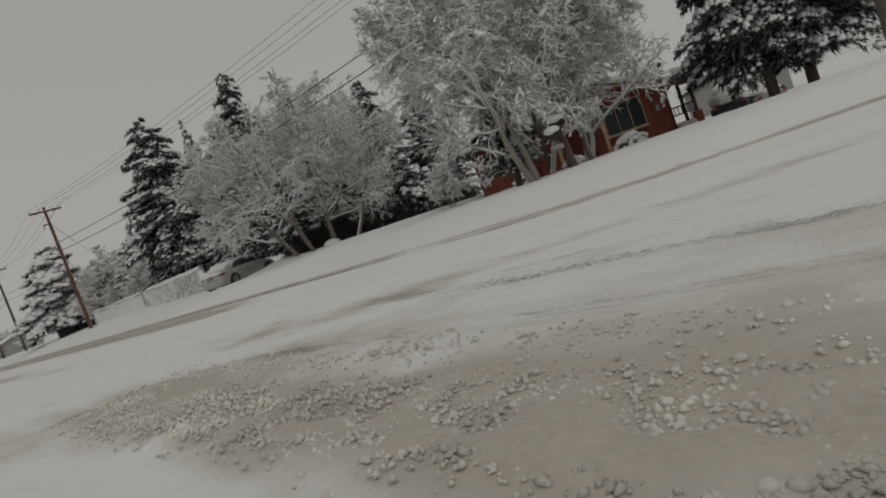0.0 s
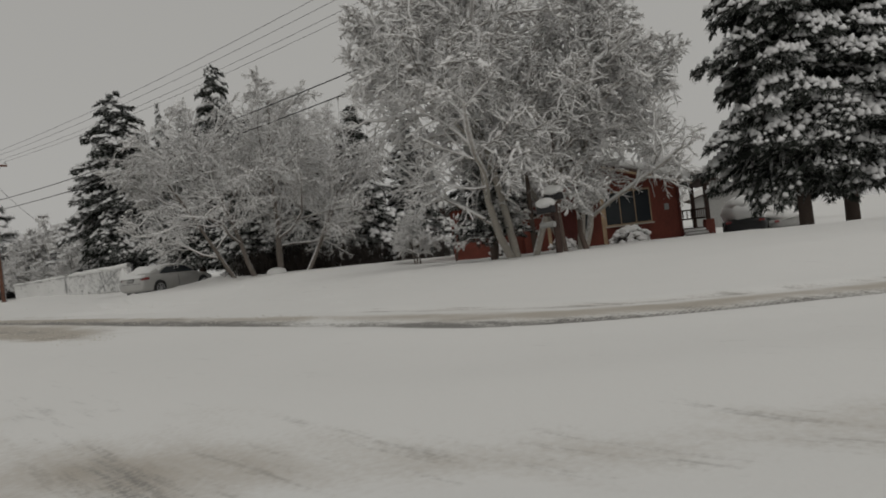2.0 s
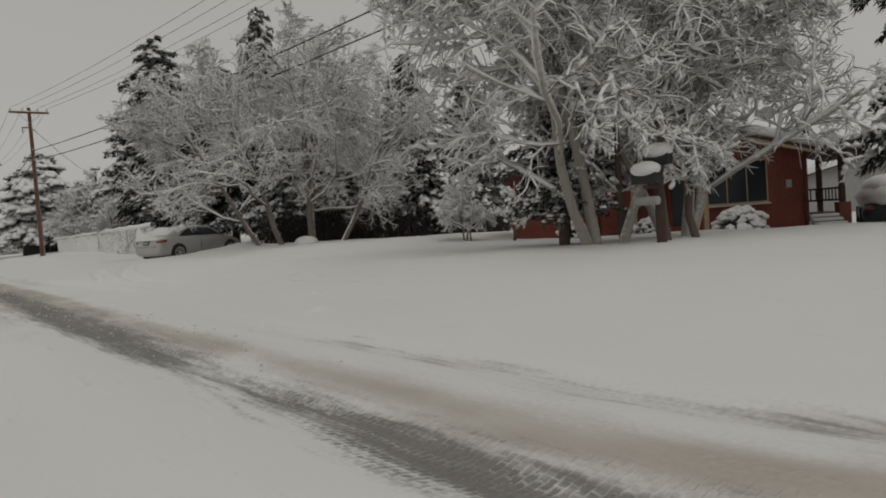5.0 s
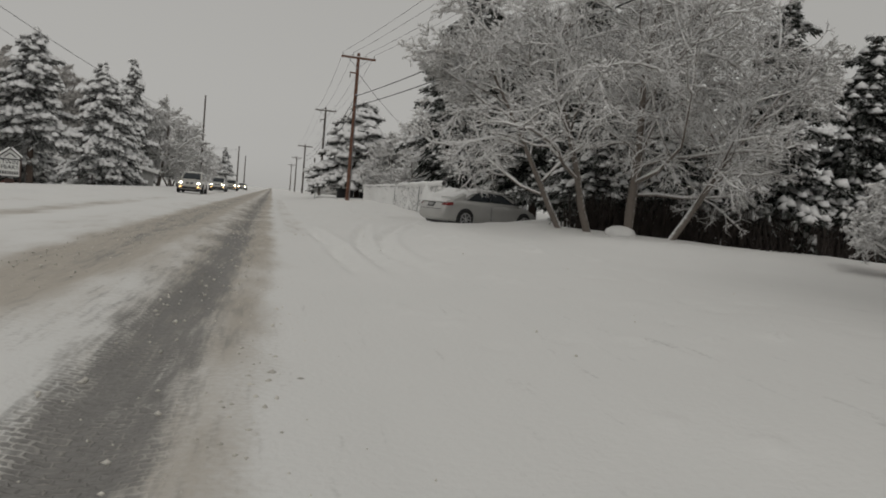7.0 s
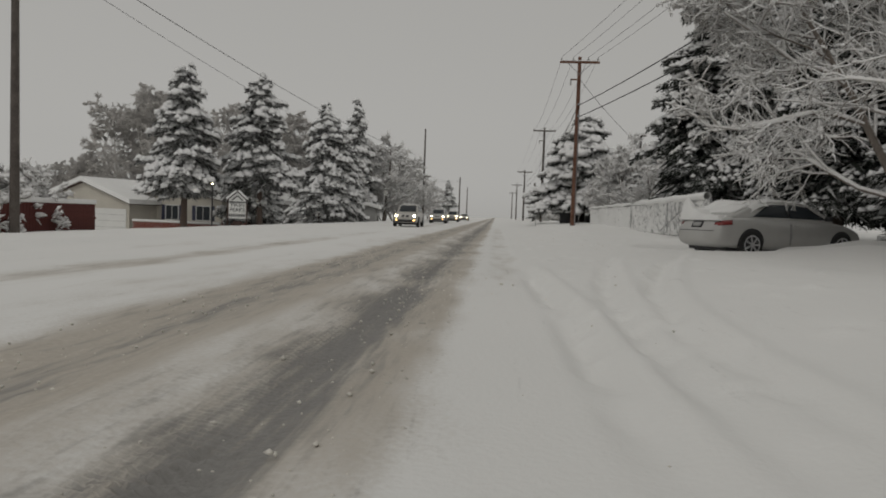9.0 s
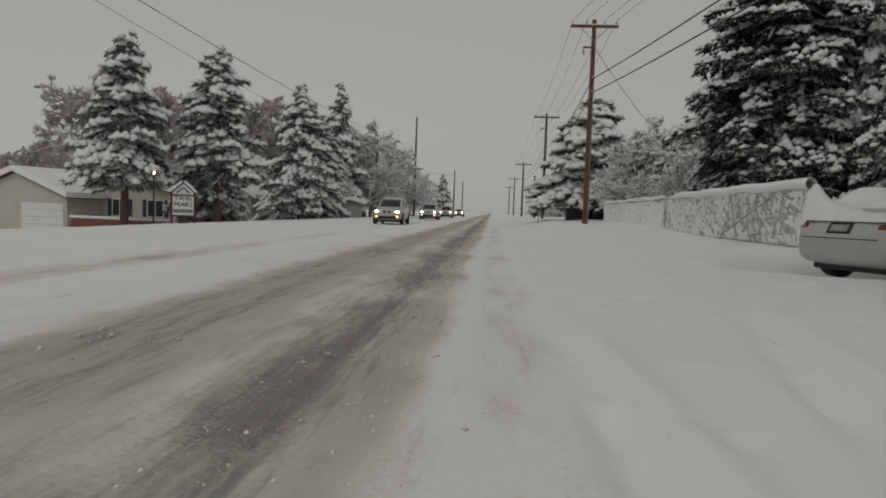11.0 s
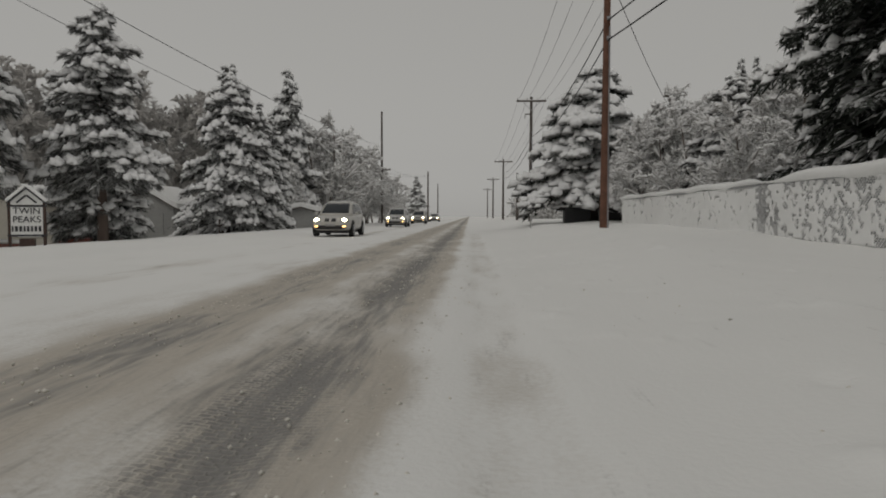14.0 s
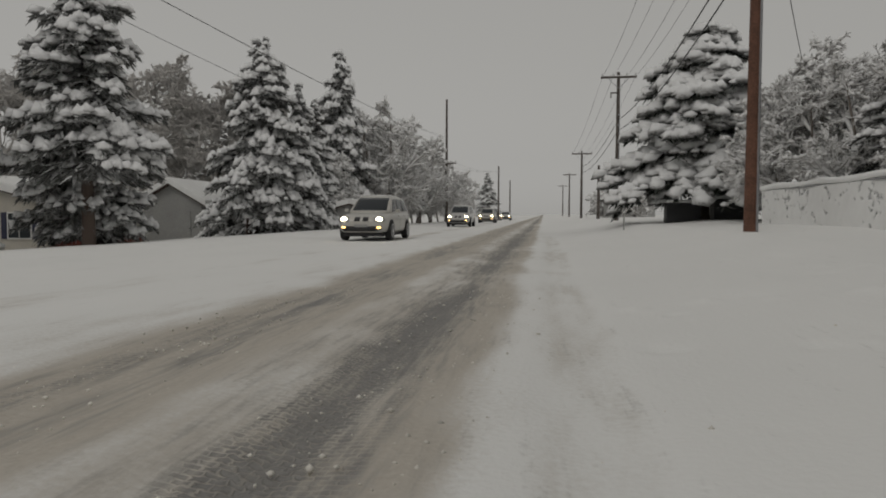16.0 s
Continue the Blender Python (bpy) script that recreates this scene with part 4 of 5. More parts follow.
for a in ((7.2, 9.0, 0.1, 0.1, 2.6, 0.11, BARK, "short dark trunk with snowy branches"), (7.45, 8.75, 0.35, 0.3, 2.2, 0.06, BARK, "slim dark trunk with snowy branches"),
          (7.7, 7.9, -0.3, -0.1, 3.2, 0.08, BARK, "slim dark trunk with snowy branches"), (8.3, 6.75, 0.05, 0.1, 3.6, 0.08, BARK, "slim dark upright trunk before the house"), (7.4, 6.75, 0.15, 0.15, 3.4, 0.06, BARK, "thin leaning dark trunk"), (10.9, 14.2, 0.05, 0, 1.2, 0.05, BARK, "stunted bare sapling by the wing")):
    small_trunk(*a)


def build_mailboxes():
    m = thing("mailbox_post", pose(6.4, 6.2, level(6.4, 6.2)), "thick dark wooden post with snow-capped mailboxes", "mailbox")
    part("post", rod((0, 0, -0.3), (0, 0, 1.25), 0.085, 0.08, 12), DARKWOOD, m)
    part("bracket", box((0.5, 0.06, 0.07), (-0.16, 0, 0.95), 0.008), DARKWOOD, m)
    for x, y, z in ((-0.28, 0.05, 1.08), (0.02, 0.0, 1.38)):
        b = part("mailbox", prism([(-0.09, 0), (0.09, 0), (0.09, 0.12), (0.05, 0.20), (-0.05, 0.20), (-0.09, 0.12)], 0.45, "y", -0.22, 0.008), BLACK, m)
        b.location = (x, y, z - 0.08)
        bm = bmesh.new()
        bmesh.ops.create_icosphere(bm, subdivisions=3, radius=1, matrix=Matrix.Translation((0, 0, 0.24)) @ Matrix.Diagonal((0.17, 0.27, 0.13, 1)))
        part("snow_cap", bm, SNOW, b, "rounded cap of snow", smooth=True)
    part("newspaper_tube", rod((-0.34, -0.2, 0.72), (-0.34, 0.2, 0.72), 0.07, None, 12), GREY, m)


build_mailboxes()


# ---- utility poles and wires ----
def utility_pole(x, y, h, mat, label, arm=2.4, arm_z=0.35, lower=False, tag=False, base=None):
    p = thing("utility_pole", pose(x, y, level(x, y) if base is None else base), label, "utility pole", "utility poles")
    part("pole", rod((0, 0, -0.4), (0, 0, h), 0.165, 0.105, 14), mat, p)
    if arm:
        part("crossarm", box((arm, 0.10, 0.13), (0, -0.12, h - arm_z), 0.012), mat, p)
        for dx in (-0.46, -0.16, 0.22, 0.46):
            part("insulator", rod((dx * arm, -0.12, h - arm_z + 0.06), (dx * arm, -0.12, h - arm_z + 0.26), 0.045, 0.03, 8), GREY, p)
        for sx in (-1, 1):
            part("brace", rod((0, -0.12, h - arm_z - 0.75), (sx * arm * 0.3, -0.12, h - arm_z - 0.05), 0.018, None, 6), STEEL, p)
        part("arm_snow", box((arm * 0.98, 0.09, 0.05), (0, -0.12, h - arm_z + 0.09), 0.02), SNOW, p)
    if lower:
        part("bracket", box((0.55, 0.08, 0.08), (-0.25, -0.1, h - 1.4), 0.01), mat, p)
        part("cutout", rod((-0.5, -0.1, h - 1.75), (-0.5, -0.1, h - 1.35), 0.05, 0.04, 8), GREY, p)
        part("conduit", rod((0.10, -0.14, -0.2), (0.08, -0.11, h - 3.2), 0.03, None, 8), STEEL, p)
        for z in (h - 2.9, h - 3.6):
            part("wire_clamp", box((0.16, 0.2, 0.10), (0.05, -0.12, z), 0.01), STEEL, p)
    if tag:
        part("tag", box((0.02, 0.20, 0.14), (-0.165, 0, 1.75), 0.003), AMBER_TAG, p, "yellow tag plate")
        part("transformer", rod((-0.30, 0.1, 4.0), (-0.30, 0.1, 4.9), 0.23, None, 16), GREY, p, "grey transformer can")
    return p


AMBER_TAG = material("yellow_tag", (0.55, 0.38, 0.04), 0.6)
utility_pole(4.2, 54.35, 10.35, POLE, "tall red-brown wooden utility pole with a crossarm", lower=True)
utility_pole(4.3, 85.3, 10.1, POLEGREY, "weathered wooden utility pole with a crossarm", lower=True)
utility_pole(3.85, 121.4, 8.1, POLEGREY, "distant wooden utility pole with a crossarm")
utility_pole(4.0, 165, 8.1, POLEGREY, "distant wooden utility pole with a crossarm")
utility_pole(4.2, 215, 8.1, POLEGREY, "distant wooden utility pole with a crossarm")
utility_pole(11.9, 72.9, 7.9, POLEGREY, "dark wooden service pole with a short arm", 0.9, 0.1)
utility_pole(-11.35, 111.7, 13.5, POLEGREY, "tall thin utility pole with a low crossarm", 2.2, 7.0)
utility_pole(-7.8, 145.2, 8.6, POLEGREY, "distant thin utility pole", 0)
utility_pole(-8.2, 190, 8.6, POLEGREY, "distant thin utility pole", 0)
utility_pole(-17.3, 34.2, 11.5, POLEGREY, "dark leaning utility pole beside the red fence", 0, base=-0.6)
utility_pole(10.6, -1.3, 11.0, POLEGREY, "thick dark utility pole with a yellow tag", 2.4, tag=True)
utility_pole(4.6, 105, 5.2, POLEGREY, "short distant service pole", 0)


def wire(a, b, r, sag, label):
    a, b = np.array(a, float), np.array(b, float)
    t = np.linspace(0, 1, 25)[:, None]
    p = a + (b - a) * t
    p[:, 2] -= sag * 4 * (t * (1 - t))[:, 0]
    hp = Heap()
    hp.add(*tube(p, np.full(25, r), 5))
    tagged(new("overhead_wire", hp.mesh("overhead_wire", WIRE if r < 0.02 else WIRESNOW)), label, "wire", "overhead wires")


WIRESNOW = snowed("snowy_cable", (0.05, 0.05, 0.05), 0.25, 0.5, 20)
for dx in (-1.1, -0.4, 0.5, 1.1):
    wire((10.6 + dx, -1.4, 10.9), (4.2 + dx, 54.2, 10.9), 0.009, 0.8, "thin dark power wire strung between poles")
    wire((4.2 + dx, 54.2, 10.9), (4.3 + dx, 85.2, 10.35), 0.009, 0.6, "thin dark power wire strung between poles")
    wire((4.3 + dx, 85.2, 10.35), (3.85 + dx, 121.3, 8.4), 0.009, 0.5, "thin dark power wire strung between poles")
for dz in (7.95, 7.25):
    wire((10.6, -1.45, dz + 0.5), (4.2, 54.2, dz), 0.028, 0.75, "thick snowy cable strung between poles")
    wire((4.2, 54.2, dz), (4.3, 85.2, dz - 0.5), 0.024, 0.7, "thick snowy cable strung between poles")
    wire((4.3, 85.2, dz - 0.5), (3.85, 121.3, dz - 1.2), 0.022, 0.6, "thick snowy cable strung between poles")
wire((4.2, 54.2, 9.6), (11.9, 72.9, 7.7), 0.016, 0.25, "service cable to the dark pole")
wire((-17.3, 34.2, 10.4), (-11.35, 111.5, 9.4), 0.02, 1.0, "long cable over the far side of the road")
wire((-17.3, 34.2, 9.7), (-11.35, 111.5, 7.0), 0.011, 1.2, "thin wire over the far side of the road")
for dx in (-0.9, 0.9):
    wire((-11.35 + dx, 111.5, 6.7), (-7.8 + dx * 0.3, 145, 7.9), 0.01, 0.5, "thin wire between far poles")
wire((-17.3, 34.2, 11.0), (-19.5, -20, 10.8), 0.011, 0.8, "thin wire over the far side of the road")


# ---- wire fence ----
def build_fence():
    rng = np.random.RandomState(3)
    f = thing("chain_link_fence", pose(6.0, 33.4, 0.50), "chain-link fence packed with blown snow", "fence")
    length, top = 26.0, 1.22
    for i in range(10):
        y = length * i / 9
        part("post", rod((0.05, y, -0.3), (0.05, y, top + 0.03), 0.030, None, 10), STEEL, f)
    part("top_rail", rod((0, 0, top), (0, length, top), 0.022, None, 8), STEEL, f)
    # lean of the near bay, pushed over by snow
    def lean(y, z):
        return -0.30 * max(0, 1 - abs(y - 3.0) / 2.4) * z - 0.05 * math.sin(y * 1.3) * z
    hp = Heap()
    pitch = 0.085
    n = int(length / pitch)
    for sgn in (-1, 1):
        for i in range(-int(top / pitch), n + int(top / pitch)):
            y0 = i * pitch
            za, zb = 0.0, top
            ya, yb = y0, y0 + sgn * top
            lo = max(0.0, -ya if sgn > 0 else ya - length)
            hi = min(top, length - ya if sgn > 0 else ya)
            if hi - lo < 0.05:
                continue
            k = np.linspace(lo, hi, 6)
            pts = np.array([[lean(ya + sgn * q, q) + 0.006 * sgn, ya + sgn * q, q] for q in k])
            bare = 1 if BREAK[0] < ya + sgn * 0.6 < BREAK[1] else 0
            r = (0.008 if bare else 0.0145) * rng.uniform(0.75, 1.3, 6)
            hp.add(*tube(pts, r, 4))
    o = new("mesh", hp.mesh("mesh", FENCESNOW))
    o.parent = f
    # snow clinging in the mesh, in ragged sheets
    yy, zz = np.meshgrid(np.arange(0.0, length, 0.055), np.arange(0.0, top, 0.05))
    near_part, broken = 1 - step(yy, BREAK[0] - 0.4, BREAK[0] + 0.2), band(yy, sum(BREAK) / 2, BREAK[1] - BREAK[0], 0.3)
    streaks = fbm(yy, zz * 0.25, 0.28, 23, 3)
    keep = 0.5 * fbm(yy, zz, 0.5, 17, 5) + 0.22 * (1 - zz / top) + 1.15 * fbm(yy, zz, 0.10, 29, 2) + 0.34 - 0.42 * near_part - broken * (0.55 - 1.1 * streaks) > 0.0
    lx = np.vectorize(lean)(yy, zz) - 0.004 + 0.012 * fbm(yy, zz, 0.15, 5, 2)
    idx = np.arange(yy.size).reshape(yy.shape)
    cell = keep[:-1, :-1]
    q = np.stack([idx[:-1, :-1], idx[:-1, 1:], idx[1:, 1:], idx[1:, :-1]], -1)[cell]
    v = np.stack([lx, yy, zz], -1).reshape(-1, 3)
    sheet = new("packed_snow", fast_mesh("packed_snow", v, q, [SNOW]))
    sheet.parent = f
    md = sheet.modifiers.new("thick", "SOLIDIFY")
    md.thickness = 0.022
    # cap of snow along the rail
    ys = np.linspace(0.2, length, 110)
    pts = np.array([[lean(y, top), y, top + 0.05 + 0.02 * math.sin(y * 2.1)] for y in ys])
    cap = Heap()
    thickness = 0.085 + 0.03 * step(-ys, -BREAK[0], -BREAK[0] + 1.5) - 0.055 * band(ys, sum(BREAK) / 2, BREAK[1] - BREAK[0], 0.5) + 0.03 * fbm(ys, ys * 0, 1.3, 4, 3)
    pts[:, 2] += thickness * 0.35
    cap.add(*tube(pts, thickness, 8))
    c = new("snow_cap", cap.mesh("snow_cap", SNOW))
    c.parent = f
    for y0, y1 in ((1.2, 4.0), (4.8, 2.8)):
        part("fallen_bar", rod((-0.55, y1, 0.1), (-0.1, y0, 1.30), 0.016, None, 8), STEEL, f)


FENCESNOW = snowed("snowy_wire_mesh", (0.30, 0.30, 0.30), -0.9, 0.0, 30)
BREAK = (10.7, 12.3)
build_fence()


# ---- vehicles ----
from mathutils.bvhtree import BVHTree

def loft(sections, mat, name, parent, label=""):
    """A body through cross-sections (y, [(x, z) ...]) given for one side and mirrored."""
    bm = bmesh.new()
    rings = []
    for y, half in sections:
        pts = [(x, z) for x, z in half] + [(-x, z) for x, z in reversed(half)]
        rings.append([bm.verts.new((x, y, z)) for x, z in pts])
    n = len(rings[0])
    for a, b in zip(rings, rings[1:]):
        for i in range(n):
            bm.faces.new((a[i], a[(i + 1) % n], b[(i + 1) % n], b[i]))
    bm.faces.new(rings[0][::-1])
    bm.faces.new(rings[-1])
    bmesh.ops.recalc_face_normals(bm, faces=bm.faces)
    o = part(name, bm, mat, parent, label, smooth=True)
    sub = o.modifiers.new("round", "SUBSURF")
    sub.levels = sub.render_levels = 2
    return o


def wheel(parent, x, y, r, w=0.22):
    side = 1 if x > 0 else -1
    bm = rod((x - w / 2, y, r), (x + w / 2, y, r), r, None, 32)
    bmesh.ops.bevel(bm, geom=[e for e in bm.edges if abs(e.verts[0].co.x - e.verts[1].co.x) < 1e-4], offset=0.03, segments=3, affect="EDGES", profile=0.5)
    t = part("wheel", bm, TYRE, parent)
    part("rim", rod((x + side * (w / 2 - 0.05), y, r), (x + side * (w / 2 + 0.003), y, r), r * 0.55, r * 0.70, 28), RIM, t)
    part("rim_well", rod((x + side * (w / 2 + 0.001), y, r), (x + side * (w / 2 + 0.005), y, r), r * 0.60, None, 24), BLACK, t)
    for k in range(7):
        a = 2 * math.pi * k / 7
        c = (x + side * (w / 2 + 0.010), y + 0.33 * r * math.cos(a), r + 0.33 * r * math.sin(a))
        part("spoke", box((0.02, r * 0.60, r * 0.11), c, 0.004, turn=Matrix.Rotation(a, 4, "X")), RIM, t)
    part("hub_cap", rod((x + side * w / 2, y, r), (x + side * (w / 2 + 0.025), y, r), r * 0.14, r * 0.10, 12), RIM, t)


def surface_of(parts_):
    """The smoothed outer surface of some parts, to lay panes and lamps upon."""
    deps = bpy.context.evaluated_depsgraph_get()
    vs, fs = [], []
    for o in parts_:
        ev = o.evaluated_get(deps)
        me = ev.to_mesh()
        n = len(vs)
        vs += [v.co.copy() for v in me.vertices]
        fs += [[n + i for i in p.vertices] for p in me.polygons]
        ev.to_mesh_clear()
    return BVHTree.FromPolygons(vs, fs)


def laid(name, tree, grid, mat, parent, lift=0.006, label="", thick=0.006, curl=False):
    """A thin piece that follows a surface: grid holds rows of (origin, direction) for its corners."""
    bm = bmesh.new()
    rows = []
    for row in grid:
        out = []
        for o, d in row:
            hit, nrm, _, _ = tree.ray_cast(Vector(o), Vector(d).normalized())
            out.append(None if hit is None else bm.verts.new(hit - Vector(d).normalized() * lift))
        rows.append(out)
    for r0, r1 in zip(rows, rows[1:]):
        m = len(r0)
        for i in range(m if curl else m - 1):
            q = (r0[i], r0[(i + 1) % m], r1[(i + 1) % m], r1[i])
            if None not in q:
                bm.faces.new(q)
    bmesh.ops.recalc_face_normals(bm, faces=bm.faces)
    ob = part(name, bm, mat, parent, label, smooth=True)
    so = ob.modifiers.new("thick", "SOLIDIFY")
    so.thickness, so.offset = thick, 0
    return ob


def quad_rays(corners, axis, sign, nu=8, nv=5):
    """Rays along an axis through a four-cornered patch, given by two coordinates a corner."""
    a, b, c, d = (np.array(p, float) for p in corners)
    rows = []
    for j in range(nv):
        v = j / (nv - 1)
        row = []
        for i in range(nu):
            u = i / (nu - 1)
            p = (a * (1 - u) + b * u) * (1 - v) + (d * (1 - u) + c * u) * v
            row.append(((sign * 3, p[0], p[1]), (-sign, 0, 0)) if axis == "x" else ((p[0], sign * 4, p[1]), (0, -sign, 0)))
        rows.append(row)
    return rows


SEDAN = dict(length=4.6, width=1.79, wb=2.775, wr=0.335, steps=((-2.34, .66, .38, .60, .64), (-2.29, .84, .30, .68, .76), (-2.17, .93, .25, .84, .95), (-1.95, .975, .22, .91, 1.01), (-1.4, 1.0, .20, .93, 1.02), (-0.5, 1.0, .19, .92, .98),
             (0.4, 1.0, .19, .91, .96), (1.15, .995, .19, .89, .955), (1.7, .965, .21, .80, .87), (2.08, .87, .24, .66, .74), (2.28, .70, .30, .55, .62), (2.34, .5, .36, .48, .54)),
             roof=((-2.02, .80, 1.035), (-1.75, .78, 1.11), (-1.30, .735, 1.29), (-0.85, .70, 1.41), (-0.25, .70, 1.455), (0.25, .70, 1.435), (0.60, .71, 1.36), (1.0, .75, 1.16), (1.38, .80, .99)), belt=0.97,
             panes=(((-1.28, 1.02), (-0.20, 1.01), (-0.20, 1.348), (-0.78, 1.315)), ((-0.185, 1.01), (0.98, 0.995), (0.42, 1.31), (-0.185, 1.350))), mirror=(0.86, 1.03), hood=0.80)
SUVSPEC = dict(length=4.65, width=1.90, wb=2.8, wr=0.365, steps=((-2.35, .74, .42, .90, 1.0), (-2.30, .88, .34, 1.0, 1.06), (-2.0, .97, .28, 1.02, 1.08), (-1.2, 1.0, .26, 1.02, 1.06), (0.0, 1.0, .25, 1.0, 1.04), (0.9, 1.0, .25, .98, 1.03),
               (1.5, .985, .26, .92, .99), (2.0, .93, .28, .84, .92), (2.24, .86, .32, .74, .82), (2.33, .70, .38, .64, .70)),
               roof=((-2.30, .82, 1.10), (-2.22, .80, 1.25), (-2.0, .755, 1.58), (-1.6, .74, 1.67), (-0.7, .74, 1.71), (0.0, .74, 1.69), (0.32, .745, 1.62), (0.80, .79, 1.32), (1.22, .84, 1.05)), belt=1.05,
               panes=(((-1.95, 1.10), (-1.05, 1.09), (-1.05, 1.57), (-1.78, 1.52)), ((-0.97, 1.09), (-0.10, 1.08), (-0.10, 1.58), (-0.97, 1.57)), ((0.0, 1.08), (0.85, 1.07), (0.28, 1.53), (0.0, 1.575))), mirror=(0.70, 1.12), hood=0.90)


def car(m, spec, paint, label, name="car", lights=False, snow_roof=False):
    """A passenger car, nose towards +y, lofted from its cross-sections."""
    c = thing(name, m, label, "car", "cars on the road" if lights else "")
    hw, belt, wr = spec["width"] / 2, spec["belt"], spec["wr"]
    y0, y1 = spec["steps"][0][0], spec["steps"][-1][0]
    body = []
    for y, w, zb, sh, zt in spec["steps"]:
        w *= hw
        body.append((y, [(0.02, zb), (w * 0.80, zb), (w * 0.955, zb + 0.07), (w, zb + (sh - zb) * 0.42), (w * 0.995, zb + (sh - zb) * 0.74), (w * 0.965, sh), (w * 0.86, zt), (w * 0.45, zt + 0.02), (0.02, zt + 0.025)]))
    shell = loft(body, paint, "body", c)
    top = []
    for y, w, z in spec["roof"]:
        w *= hw
        top.append((y, [(0.02, belt - 0.10), (hw * 0.88, belt - 0.10), (hw * 0.87, belt), (w + (hw * 0.87 - w) * max(0.08, 0.5 - 0.0 * z), (belt + z) / 2), (w * 0.985, z - 0.035), (w * 0.84, z), (w * 0.4, z + 0.018), (0.02, z + 0.022)]))
    cabin = loft(top, paint, "cabin", c)
    tree = surface_of([shell, cabin])
    for s in (-1, 1):
        for q in spec["panes"]:
            laid("side_window", tree, quad_rays(q, "x", s, 9, 6), GLASS, c)
        my, mz = spec["mirror"]
        part("mirror", box((0.18, 0.10, 0.12), (s * (hw + 0.05), my, mz), 0.035), paint if lights else BLACK, c)
        for k, q in enumerate(spec["panes"]):
            yy = q[0][0] if k else q[1][0] + 0.05
            laid("door_seam", tree, quad_rays(((yy - 0.055, 0.36), (yy - 0.045, 0.36), (yy - 0.045, belt - 0.03), (yy - 0.055, belt - 0.03)), "x", s, 2, 8), BLACK, c, 0.002, thick=0.002)
            part("door_handle", box((0.035, 0.19, 0.035), (s * hw * 0.985, q[0][0] + 0.16 if k else q[0][0] + 0.28, belt - 0.13), 0.012), paint, c)
        for yy in (-spec["wb"] / 2, spec["wb"] / 2):
            ring = [[((s * 3, yy + wr * f * math.cos(a), wr + 0.03 + wr * f * math.sin(a)), (-s, 0, 0)) for a in np.linspace(0, 2 * math.pi, 36, endpoint=False)] for f in (0.12, 0.45, 0.8, 1.10)]
            laid("wheel_arch", tree, ring, BLACK, c, 0.004, curl=True)
            wheel(c, s * (hw - 0.090), yy, wr)
        # lamps wrapped round the corners
        zl = belt - 0.16 if not lights else belt - 0.10
        rows = [[((s * (0.45 + 1.5 * math.sin(p)), y0 + 0.62 - 1.5 * math.cos(p), zl + dz * (0.030 + 0.028 * (p > 0.45)) + 0.05 * p), (-s * math.sin(p), math.cos(p), 0)) for p in np.linspace(0.28, 1.08, 12)] for dz in (-1, -0.3, 0.3, 1)]
        laid("tail_lamp", tree, rows, TAILRED, c, 0.008)
        zh = spec["hood"] * 0.86
        rows = [[((s * (0.40 + 1.5 * math.sin(p)), y1 - 0.62 + 1.5 * math.cos(p), zh + dz * 0.085 + 0.05 * p), (-s * math.sin(p), -math.cos(p), 0)) for p in np.linspace(0.12, 0.85, 9)] for dz in (-1, -0.3, 0.3, 1)]
        lens = laid("headlight", tree, rows, STEEL if lights else GLASS, c, 0.006)
        if lights:
            hit = tree.ray_cast(Vector((s * (0.40 + 1.5 * math.sin(0.45)), y1 - 0.62 + 1.5 * math.cos(0.45), zh + 0.02)), Vector((-s * math.sin(0.45), -math.cos(0.45), 0)))[0]
            bm = bmesh.new()
            bmesh.ops.create_icosphere(bm, subdivisions=2, radius=1, matrix=Matrix.Translation(hit) @ Matrix.Diagonal((0.13, 0.07, 0.085, 1)))
            part("bulb", bm, HEAD, lens, "glowing headlight", smooth=True)
            laid("turn_lamp", tree, quad_rays(((s * 0.58, 0.46), (s * 0.72, 0.46), (s * 0.72, 0.53), (s * 0.58, 0.53)), "y", 1, 4, 3), AMBER, c, 0.012)
    zt = spec["roof"]
    z_hi = max(r[2] for r in zt)
    laid("windscreen", tree, quad_rays(((-hw * 0.70, belt + 0.07), (hw * 0.70, belt + 0.07), (hw * 0.62, z_hi - 0.10), (-hw * 0.62, z_hi - 0.10)), "y", 1, 12, 8), GLASS, c)
    laid("rear_window", tree, quad_rays(((-hw * 0.72, belt + 0.13), (hw * 0.72, belt + 0.13), (hw * 0.60, z_hi - 0.07), (-hw * 0.60, z_hi - 0.07)), "y", -1, 12, 8), SNOW if snow_roof else GLASS, c, 0.012, thick=0.02)
    laid("rear_plate", tree, quad_rays(((-0.20, belt - 0.25), (0.20, belt - 0.25), (0.20, belt - 0.09), (-0.20, belt - 0.09)), "y", -1, 4, 3), SIGNBLACK, c, 0.008)
    laid("plate_face", tree, quad_rays(((-0.15, belt - 0.22), (0.15, belt - 0.22), (0.15, belt - 0.12), (-0.15, belt - 0.12)), "y", -1, 4, 3), GREY, c, 0.016)
    laid("bumper_seam", tree, quad_rays(((-hw * 0.72, 0.64), (hw * 0.72, 0.64), (hw * 0.72, 0.655), (-hw * 0.72, 0.655)), "y", -1, 12, 2), BLACK, c, 0.003, thick=0.003)
    part("underbody", box((hw * 1.6, y1 - y0 - 0.7, 0.16), (0, 0, 0.24), 0.03), BLACK, c)
